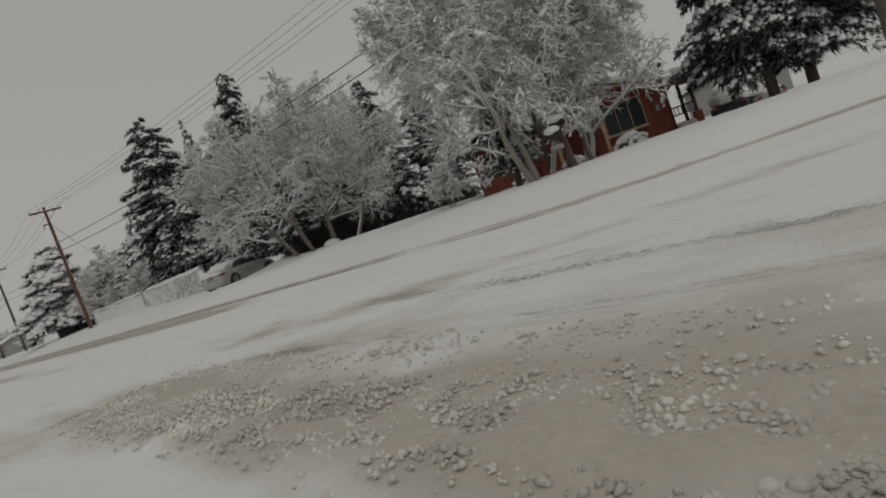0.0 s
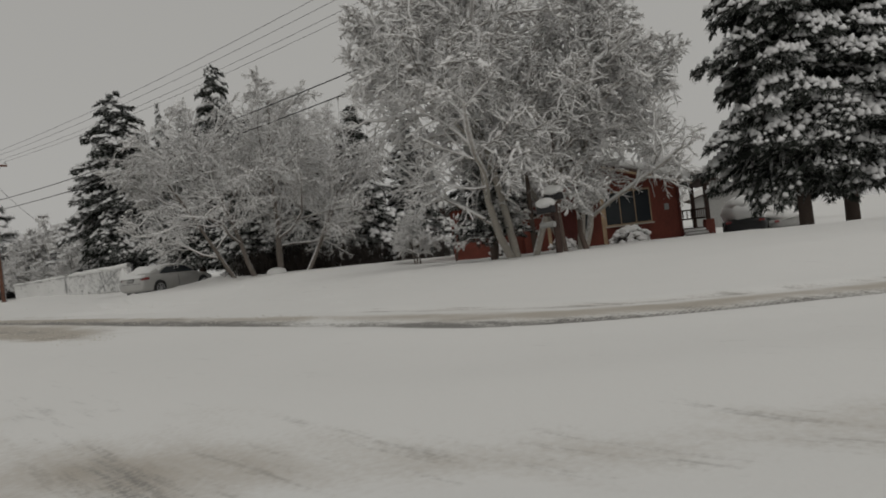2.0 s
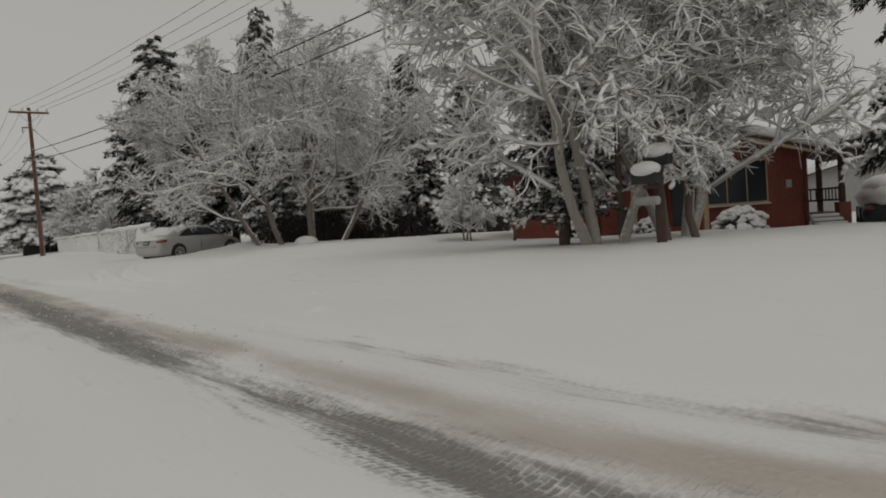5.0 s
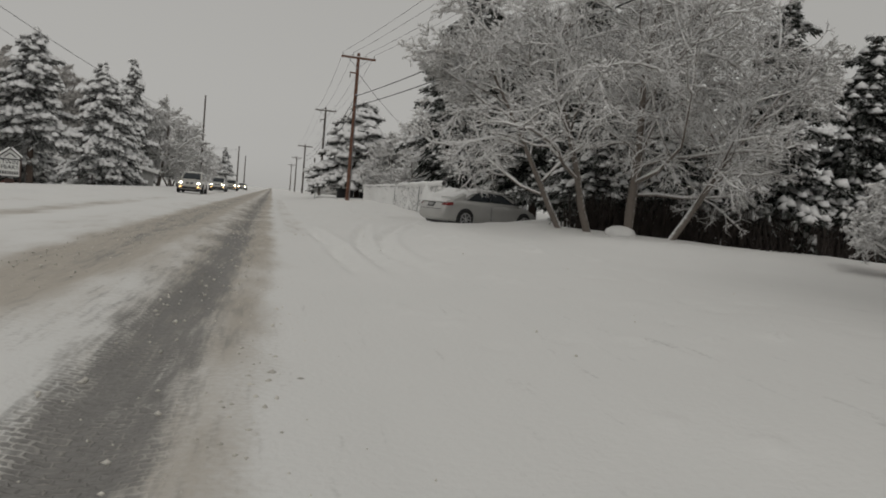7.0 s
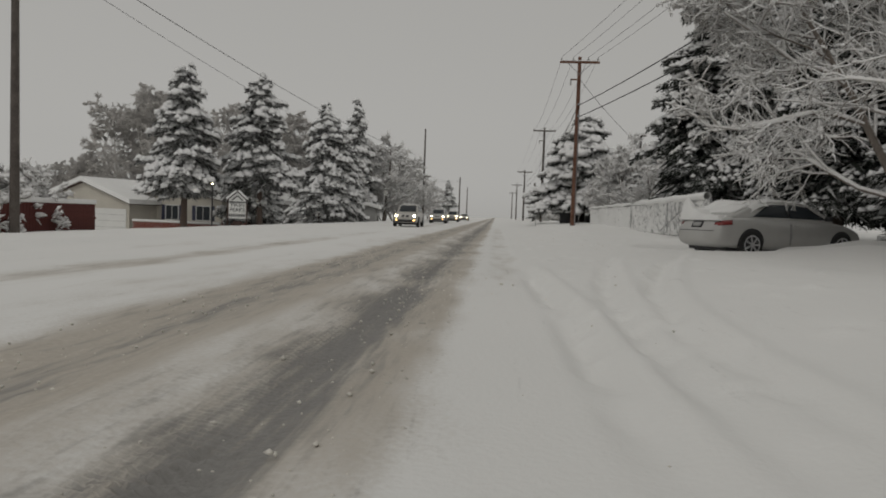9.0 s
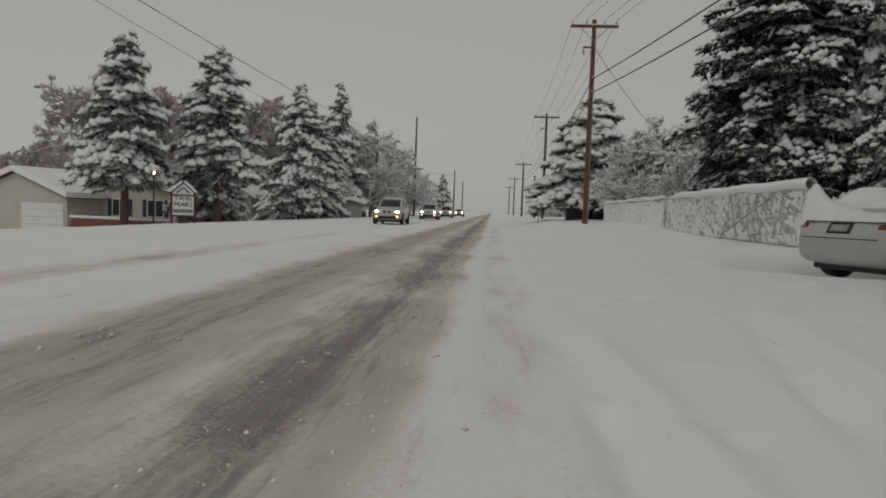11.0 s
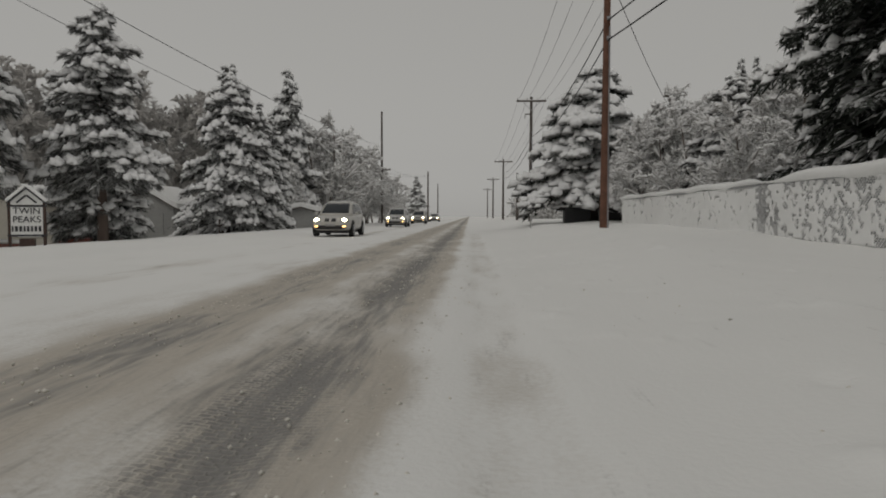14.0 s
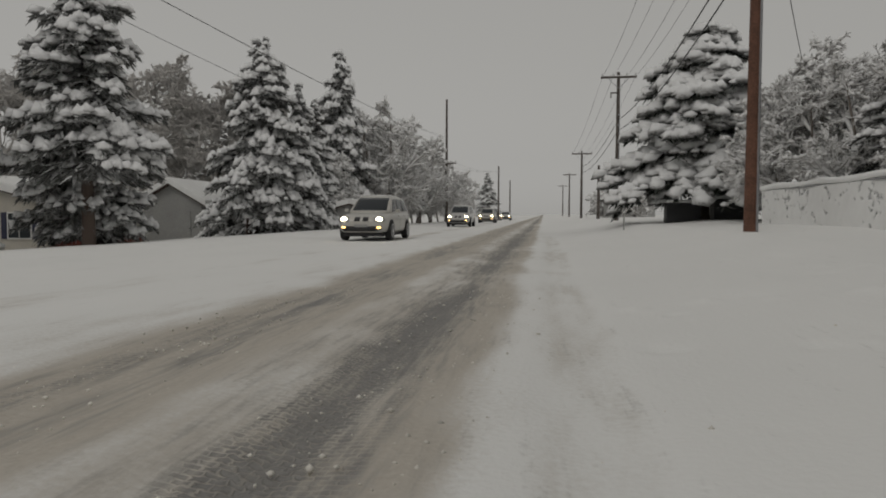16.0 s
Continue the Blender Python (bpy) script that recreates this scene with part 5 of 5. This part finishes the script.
    if lights:
        for s in (-1, 1):
            laid("grille", tree, quad_rays(((s * 0.05, spec["hood"] * 0.80), (s * 0.27, spec["hood"] * 0.80), (s * 0.25, spec["hood"] * 0.97), (s * 0.06, spec["hood"] * 0.97)), "y", 1, 5, 4), BLACK, c, 0.010)
        laid("front_bumper", tree, quad_rays(((-hw * 0.80, 0.30), (hw * 0.80, 0.30), (hw * 0.74, 0.54), (-hw * 0.74, 0.54)), "y", 1, 14, 5), BLACK, c, 0.008)
        laid("number_plate", tree, quad_rays(((-0.24, 0.50), (0.24, 0.50), (0.24, 0.61), (-0.24, 0.61)), "y", 1, 4, 3), GREY, c, 0.02)
        part("snow_ridge", box((hw * 1.1, 1.5, 0.04), (0, -0.8, z_hi + 0.012), 0.015), SNOW, c)
    if snow_roof:
        rows = [[((x * hw * 0.66, y, 4.0), (0, 0, -1)) for x in np.linspace(-1, 1, 9)] for y in np.linspace(zt[2][0], zt[6][0] - 0.05, 9)]
        laid("roof_snow", tree, rows, SNOW, c, 0.012, thick=0.022)
    return c


SEDAN_AT = pose(6.6, 30.1, 0.14, 0, 0, -69)
car(SEDAN_AT, SEDAN, SILVER, "silver four-door sedan parked in a snowy driveway", "sedan", snow_roof=True)


def trunk_snow():
    """Snow on the boot: a sheet that rises from the near side to a broken peak at the far rear corner."""
    s = thing("snow_heap", SEDAN_AT, "peaked heap of snow piled on the sedan's boot", "snow")
    xs, ys = np.linspace(-0.80, 0.72, 40), np.linspace(-2.24, -0.80, 36)
    x, y = np.meshgrid(xs, ys)
    deck = 1.0 + 0.40 * step(y, -1.85, -0.85)
    th = 0.035 + 0.19 * step(-x, -0.35, 0.55) * (0.45 + 0.55 * step(-y, 1.0, 1.9)) + 0.17 * np.exp(-((x + 0.60) / 0.16) ** 2 - ((y + 2.16) / 0.15) ** 2)
    th = th * (1 + 0.3 * fbm(x, y, 0.3, 6, 3)) * (1 - step(y, -1.15, -0.82))
    rim = np.minimum.reduce([step(x, -0.80, -0.74), 1 - step(x, 0.60, 0.72), step(y, -2.24, -2.19)])
    z = deck - 0.10 + (th + 0.10) * rim
    nx = len(xs)
    i = np.arange(len(ys) - 1)[:, None] * nx + np.arange(nx - 1)[None]
    o = new("snow_cover", fast_mesh("snow_cover", np.stack([x, y, z], -1).reshape(-1, 3), np.stack([i, i + 1, i + 1 + nx, i + nx], -1).reshape(-1, 4), [SNOW]))
    o.parent = s


trunk_snow()
for x, y, spec, paint, nm, lab in ((-7.2, 63.4, SUVSPEC, WHITEPAINT, "suv", "white sport utility vehicle with bright headlights"), (-7.3, 92.0, SUVSPEC, SILVER, "suv", "pale sport utility vehicle driving with lights on"),
                                   (-7.2, 117.0, SUVSPEC, WHITEPAINT, "car", "distant pale car driving with lights on"), (-6.9, 150.0, SEDAN, SILVER, "car", "distant pale car driving with lights on")):
    car(pose(x, y, 0.0, 0, 0, 180), spec, paint, lab, nm, lights=True)


def buried_car(x, y, turn, w, l, h, label, dark):
    """A car under deep snow, its dark flank still showing below."""
    c = thing("buried_car", pose(x, y, level(x, y) - 0.05, 0, 0, turn), label, "car")
    loft([(-l / 2, [(0.02, 0.12), (w * 0.40, 0.12), (w * 0.46, 0.35), (w * 0.45, h * 0.42), (0.02, h * 0.45)]), (-l / 2 + 0.2, [(0.02, 0.12), (w * 0.47, 0.12), (w * 0.5, 0.35), (w * 0.49, h * 0.5), (0.02, h * 0.52)]),
          (l / 2 - 0.2, [(0.02, 0.12), (w * 0.47, 0.12), (w * 0.5, 0.35), (w * 0.49, h * 0.5), (0.02, h * 0.52)]), (l / 2, [(0.02, 0.12), (w * 0.40, 0.12), (w * 0.46, 0.35), (w * 0.45, h * 0.42), (0.02, h * 0.45)])], BLACK if dark else GREY, "body", c)
    rng = np.random.RandomState(5)
    hp = Heap()
    X, Y, Z = np.eye(3)
    hp.add(lump(rng, ICO2[0], 0.025, np.array([0, 0, h * 0.62]), X, Y, Z, (w * 0.57, l * 0.55, h * 0.36)), ICO2[1])
    hp.add(lump(rng, ICO2[0], 0.025, np.array([0, -0.1 * l, h * 0.80]), X, Y, Z, (w * 0.46, l * 0.36, h * 0.30)), ICO2[1])
    o = new("snow_cover", hp.mesh("snow_cover", SNOW))
    o.parent = c
    for s in (-1, 1):
        for yy in (-l * 0.3, l * 0.3):
            part("wheel", rod((s * (w / 2 - 0.2), yy, 0.3), (s * (w / 2 + 0.01), yy, 0.3), 0.32, None, 20), TYRE, c)
        part("tail_lamp", box((0.2, 0.06, 0.1), (s * w * 0.36, -l / 2 - 0.01, h * 0.40), 0.02), TAILRED, c)


buried_car(21.5, 7.8, -68, 1.65, 3.7, 1.5, "dark car parked by the porch under deep snow", True)
buried_car(25.2, 8.0, -50, 1.6, 3.8, 1.05, "car by the garage wholly covered in snow", False)


def brush():
    """Dark tangled undergrowth below the row of spruces."""
    rng = np.random.RandomState(12)
    hp = Heap()
    for k in range(2600):
        u = rng.uniform()
        x, y = 9.8 + 11.0 * u + rng.normal(0, 0.5), 28.0 - 2.6 * u + rng.normal(0, 0.5)
        b = np.array([x, y, level(x, y) - 0.05])
        d = np.array([rng.normal(0, 0.22), rng.normal(0, 0.22), rng.uniform(0.5, 1.5)])
        hp.add(*tube(np.array([b, b + d * 0.6, b + d]), [0.022, 0.016, 0.006], 3))
    tagged(new("brush", hp.mesh("brush", BRUSH, smooth=False)), "dark tangled brush below the spruces", "undergrowth", kind="stuff")


BRUSH = material("dark_brush", (0.045, 0.035, 0.03), 0.9, grain=6, vary=0.4)
brush()


def mound(x, y, sx, sy, sz, label):
    m = thing("snow_mound", pose(x, y, level(x, y)), label, "snow")
    rng = np.random.RandomState(int(x * 3))
    hp = Heap()
    X, Y, Z = np.eye(3)
    hp.add(lump(rng, ICO2[0], 0.03, np.array([0, 0, sz * 0.3]), X, Y, Z, (sx, sy, sz)), ICO2[1])
    o = new("snow_cover", hp.mesh("snow_cover", SNOW))
    o.parent = m
    part("dark_log", rod((-sx * 0.8, 0, 0.06), (sx * 0.8, 0, 0.06), 0.10, 0.09, 8), DARKWOOD, m)


mound(9.0, 23.9, 0.48, 0.40, 0.24, "rounded snow-covered mound between the trunks")


def shed(name, x, y, turn, w, d, h, rise, wall, label, door=None, z=None, windows=()):
    """A small gabled building, its gable front facing -y; x across the front."""
    s = thing(name, pose(x, y, level(x, y) - 0.05 if z is None else z, 0, 0, turn), label, "building")
    part("wall", prism([(-w / 2, -0.3), (w / 2, -0.3), (w / 2, h), (0, h + rise), (-w / 2, h)], d, "y", 0.0), wall, s)
    for sg in (-1, 1):
        for nm, t0, t1, mt in (("roof", 0.0, 0.06, DARKWOOD), ("roof_snow", 0.064, 0.46, SNOW)):
            o = 0.35 if nm == "roof" else 0.42
            k = rise / (w / 2)
            pts = [(0.0, h + rise + t0), (sg * (w / 2 + o), h - o * k + t0), (sg * (w / 2 + o), h - o * k + t1), (0.0, h + rise + t1)]
            part(nm, prism(pts, d + 0.7 if nm == "roof" else d + 0.9, "y", -0.35 if nm == "roof" else -0.45, 0.06 if nm == "roof_snow" else 0.0), mt, s)
    if door:
        dw, dh, dx = door
        dd = part("garage_door", box((dw, 0.06, dh), (dx, -0.03, dh / 2 - 0.02), 0.008), SIGNWHITE if wall is CREAM else GREY, s, "pale panelled garage door")
        for i in range(1, 4):
            part("door_seam", box((dw * 0.98, 0.012, 0.02), (dx, -0.064, dh * i / 4)), GREY, dd)
    for wx, wz, ww, wh in windows:
        f = part("window", box((ww + 0.12, 0.07, wh + 0.12), (wx, -0.035, wz), 0.008), SIGNWHITE, s)
        part("pane", box((ww, 0.03, wh), (wx, -0.07, wz)), GLASS, f)
        for sg in (-1, 1):
            part("shutter", box((0.26, 0.05, wh + 0.1), (wx + sg * (ww / 2 + 0.22), -0.03, wz), 0.006), NAVY, s, "dark blue shutter")
    return s


NAVY = material("navy_paint", (0.03, 0.035, 0.07), 0.6)
# behind the red house
shed("garage", 33.0, 12.2, -68, 6.0, 6, 1.9, 0.8, GREY, "grey garage with a snowy roof behind the porch", (2.6, 2.0, 1.2))
# far side of the road
shed("garage", -33.0, 63.0, -14, 8.8, 9, 2.4, 1.55, CREAM, "cream garage gable with a wide pale door", (3.7, 1.95, 2.3), -1.36)


def motel_row():
    """A low cream building with its gable to the oncoming lane and a brick-skirted eave side along the road."""
    m = shed("motel", -26.5, 64.8, 0, 7.8, 7.2, 2.65, 0.9, CREAM, "low cream motel building with shuttered windows behind the spruces", None, -1.2)
    for xl, w in ((-2.6, 1.0), (-0.2, 1.0), (2.4, 1.1)):
        fr = part("window", box((w + 0.14, 0.08, 1.24), (xl, -0.03, 1.62), 0.008), SIGNWHITE, m)
        part("pane", box((w, 0.04, 1.10), (xl, -0.06, 1.62)), GLASS, fr)
        part("glazing_bar", box((0.04, 0.05, 1.10), (xl, -0.07, 1.62)), SIGNWHITE, fr)
        for sg in (-1, 1):
            part("shutter", box((0.28, 0.05, 1.2), (xl + sg * (w / 2 + 0.24), -0.04, 1.62), 0.006), NAVY, m, "dark blue shutter")
    for yl, w in ((1.9, 1.3), (5.6, 1.5)):
        fr = part("window", box((0.08, w + 0.14, 1.24), (3.93, yl, 1.72), 0.008), SIGNWHITE, m)
        part("pane", box((0.04, w, 1.10), (3.96, yl, 1.72)), GLASS, fr)
        part("glazing_bar", box((0.05, 0.05, 1.10), (3.97, yl, 1.72)), SIGNWHITE, fr)
    part("brick_skirt", box((0.10, 7.1, 1.15), (3.95, 3.6, 0.45), 0.01), BRICK, m, "low red brick skirting")
    d = part("door", box((0.07, 0.95, 2.0), (3.93, 3.75, 1.15), 0.01), SIGNWHITE, m, "white door")
    part("door_pane", box((0.03, 0.55, 0.7), (3.97, 3.75, 1.6)), GLASS, d)
    for yl in (0.1, 7.0):
        part("downpipe", rod((3.99, yl, -0.1), (3.99, yl, 2.3), 0.04, None, 8), SIGNWHITE, m)


motel_row()
shed("garage", -23.2, 75.8, 4, 3.9, 6, 2.35, 1.15, GREY, "small grey garage with a snowy gable roof", (2.5, 1.9, 0.0), -0.75)
shed("shed", -14.6, 85.0, 5, 1.9, 1.8, 1.5, 0.25, GREY, "small grey roadside shed", None)
shed("shed", 8.6, 112, 0, 5, 5, 2.0, 0.8, GREY, "distant grey shed behind the poles", None)


def board_fence(x0, y0, x1, y1, h, mat, label, z, snow=True):
    f = thing("board_fence", pose(0, 0, 0), label, "fence", "board fences")
    a, b = Vector((x0, y0, 0)), Vector((x1, y1, 0))
    n = int((b - a).length / 0.16)
    ang = math.atan2(y1 - y0, x1 - x0)
    rng = random.Random(int(x0))
    me = None
    for i in range(n):
        c = a.lerp(b, (i + 0.5) / n)
        if me is None:
            bm = box((0.150, 0.022, h), (0, 0, h / 2 - 0.2), 0.004)
            o = part("board", bm, mat, f)
            me = o.data
        else:
            o = new("board", me)
            o.parent = f
        o.matrix_local = pose(c.x, c.y, z + rng.uniform(-0.015, 0.015), 0, 0, math.degrees(ang))
    m = pose(*((a + b) / 2)[:2], z, 0, 0, math.degrees(ang))
    r = part("rail", box(((b - a).length, 0.05, 0.09), (0, 0.04, h * 0.7 - 0.2)), mat, f)
    r.matrix_local = m
    if snow:
        s = part("snow_cap", box(((b - a).length, 0.22, 0.20), (0, 0, h - 0.12), 0.07), SNOW, f, smooth=True)
        s.matrix_local = m


board_fence(-18.2, 40.4, -18.9, 20.0, 2.05, REDFENCE, "dark red board fence under a rim of snow", -0.95)
for y in np.arange(21, 40, 2.4):
    frost_tree(SHRUB, -19.9, float(y), float(y) * 37 % 360, "snow-laden hedge shrub behind the red fence", 1.15, -0.75)
board_fence(-16.6, 72.0, -16.2, 84.0, 1.3, DARKWOOD, "low dark board fence below the spruces", -0.35)


def brick_wall(x0, y0, x1, y1, h, z):
    """A low wall of courses of brick with a snowy top."""
    w = thing("brick_wall", pose(x0, y0, z, 0, 0, math.degrees(math.atan2(y1 - y0, x1 - x0))), "low red brick garden wall under snow", "wall", "brick walls")
    L = math.hypot(x1 - x0, y1 - y0)
    part("core", box((L, 0.16, h), (L / 2, 0, h / 2 - 0.2)), CONCRETE, w)
    bm = box((0.27, 0.19, 0.085), (0, 0, 0), 0.006)
    first = part("brick", bm, BRICK, w)
    me = first.data
    rows, cols = int(h / 0.1), int(L / 0.285)
    cols = min(cols, 300 // rows)
    for r in range(rows):
        for c in range(cols):
            o = first if r == 0 and c == 0 else new("brick", me)
            o.parent = w
            o.location = (0.15 + 0.285 * c + (0.14 if r % 2 else 0), 0, -0.15 + 0.1 * r)
    part("snow_cap", box((L, 0.3, 0.16), (L / 2, 0, h - 0.13), 0.06), SNOW, w, smooth=True)


brick_wall(-28.0, 61.2, -20.6, 59.8, 1.15, -1.25)


# ---- roadside sign and lamp ----
def text_part(words, size, at, parent, mat):
    cu = bpy.data.curves.new("lettering", "FONT")
    cu.body, cu.size, cu.align_x, cu.align_y, cu.extrude = words, size, "CENTER", "CENTER", 0.008
    o = new("lettering", cu)
    cu.materials.append(mat)
    o.parent = parent
    o.matrix_local = Matrix.Translation(at) @ pose(0, 0, 0, 90, 0, 0)
    return o


def build_sign():
    s = thing("sign", pose(-17.2, 54.3, -0.25, 0, 0, 20), "white lodging sign with black letters under a little roof", "sign")
    for x in (-0.58, 0.58):
        part("post", box((0.10, 0.10, 2.0), (x, 0, 0.8), 0.008), DARKWOOD, s)
    part("board", box((1.25, 0.08, 1.10), (0, 0, 1.02), 0.01), SIGNWHITE, s)
    for z in (0.47, 1.57):
        part("frame_bar", box((1.30, 0.11, 0.07), (0, 0, z), 0.006), SIGNBLACK, s)
    part("gable", prism([(-0.66, 1.62), (0.66, 1.62), (0, 2.22)], 0.08, "y", -0.04), SIGNWHITE, s)
    for sg in (-1, 1):
        part("roof_board", box((0.86, 0.20, 0.06), (sg * 0.33, 0, 1.95), 0.008, turn=Matrix.Rotation(sg * radians(42), 4, "Y")), SIGNBLACK, s)
        part("roof_snow", box((0.84, 0.24, 0.12), (sg * 0.36, 0, 2.04), 0.045, turn=Matrix.Rotation(sg * radians(42), 4, "Y")), SNOW, s, smooth=True)
        part("peak_bar", box((0.42, 0.03, 0.06), (sg * 0.17, -0.06, 1.83), 0.004, turn=Matrix.Rotation(sg * radians(42), 4, "Y")), SIGNBLACK, s)
    text_part("TWIN", 0.34, (0, -0.05, 1.38), s, SIGNBLACK)
    text_part("PEAKS", 0.34, (0, -0.05, 1.06), s, SIGNBLACK)
    rng = random.Random(1)
    x = -0.5
    while x < 0.45:
        w = rng.uniform(0.05, 0.10)
        part("bar", box((w, 0.015, 0.2), (x + w / 2, -0.048, 0.72)), SIGNBLACK, s)
        x += w + 0.05
    part("base", box((0.5, 0.3, 0.5), (0, 0, 0.1), 0.04), DARKWOOD, s)


build_sign()


def build_lamp():
    p = thing("lamp_post", pose(-19.0, 54.6, -0.4), "dark garden lamp post with a lit bulb", "lamp")
    part("post", rod((0, 0, -0.2), (0, 0, 2.75), 0.045, 0.035, 10), BLACK, p)
    part("lantern", box((0.2, 0.2, 0.05), (0, 0, 2.76), 0.01), BLACK, p)
    bm = bmesh.new()
    bmesh.ops.create_icosphere(bm, subdivisions=2, radius=0.06, matrix=Matrix.Translation((0, 0, 2.86)))
    part("bulb", bm, BULB, p, "glowing warm bulb", smooth=True)
    part("cap", rod((0, 0, 2.98), (0, 0, 3.08), 0.14, 0.03, 10), SNOW, p)


build_lamp()


# ---- bins and boxes by the tall pole ----
def bin_box(x, y, w, d, h, mat, label, name="bin"):
    b = thing(name, pose(x, y, level(x, y) - 0.05), label, "bin")
    part("body", box((w, d, h), (0, 0, h / 2), 0.03), mat, b)
    part("lid", box((w + 0.05, d + 0.05, 0.07), (0, 0, h + 0.035), 0.02), mat, b)
    part("snow_cap", box((w, d, 0.16), (0, 0, h + 0.14), 0.06), SNOW, b, smooth=True)


bin_box(5.6, 69.6, 1.5, 0.8, 0.85, BLACK, "dark wooden bin under the spruce, snow on its lid")
bin_box(7.6, 69.8, 1.3, 0.8, 0.95, BLACK, "dark wooden bin under the spruce, snow on its lid")


def marker_post(x, y):
    m = thing("marker_post", pose(x, y, level(x, y)), "thin pale marker post in the snow", "post")
    part("post", box((0.06, 0.06, 0.8), (0, 0, 0.3), 0.006), GREY, m)
    part("snow_cap", box((0.08, 0.08, 0.05), (0, 0, 0.72), 0.02), SNOW, m)


marker_post(2.6, 66)


# ---- clods of slush on the road ----
def build_clods():
    rng = np.random.RandomState(8)
    hp = Heap()
    X, Y, Z = np.eye(3)
    octa_v = np.array([[1, 0, 0], [-1, 0, 0], [0, 1, 0], [0, -1, 0], [0, 0, 1], [0, 0, -1]], float)
    octa_f = np.array([[0, 2, 4], [2, 1, 4], [1, 3, 4], [3, 0, 4], [2, 0, 5], [1, 2, 5], [3, 1, 5], [0, 3, 5]])
    for k in range(11000):
        u = rng.uniform()
        if u < 0.75:
            x, y = rng.choice([-8.75, -8.4, -7.8], p=(0.5, 0.4, 0.1)) + rng.normal(0, 0.13), rng.uniform(-6.3, 1.4)
        else:
            c, w, y0 = ((-3.3, 0.35, 8), (-1.5, 0.40, 4), (-1.12, 0.12, 5), (1.8, 1.2, 6))[rng.choice(4, p=(0.42, 0.33, 0.2, 0.05))]
            y = rng.uniform(y0, 46)
            x = rng.normal(c, w) + float(bend(y))
        s = (1.2 if u < 0.75 else 1.0) * (0.004 + 0.010 * rng.uniform() ** 2) + (0.007 if rng.uniform() < 0.03 else 0)
        hp.add(lump(rng, octa_v, 0.25, np.array([x, y, level(x, y) + s * 0.1 + (0.012 if u < 0.75 else 0.0)]), X, Y, Z, (s * rng.uniform(0.8, 1.8), s * rng.uniform(0.8, 1.8), s)), octa_f)
    tagged(new("slush_clods", hp.mesh("slush_clods", CLOD, smooth=False)), "brown and white clods of frozen slush on the road", "slush", kind="stuff")


CLOD = material("dirty_snow", (0.68, 0.655, 0.60), 0.9, grain=3, vary=0.35)
build_clods()
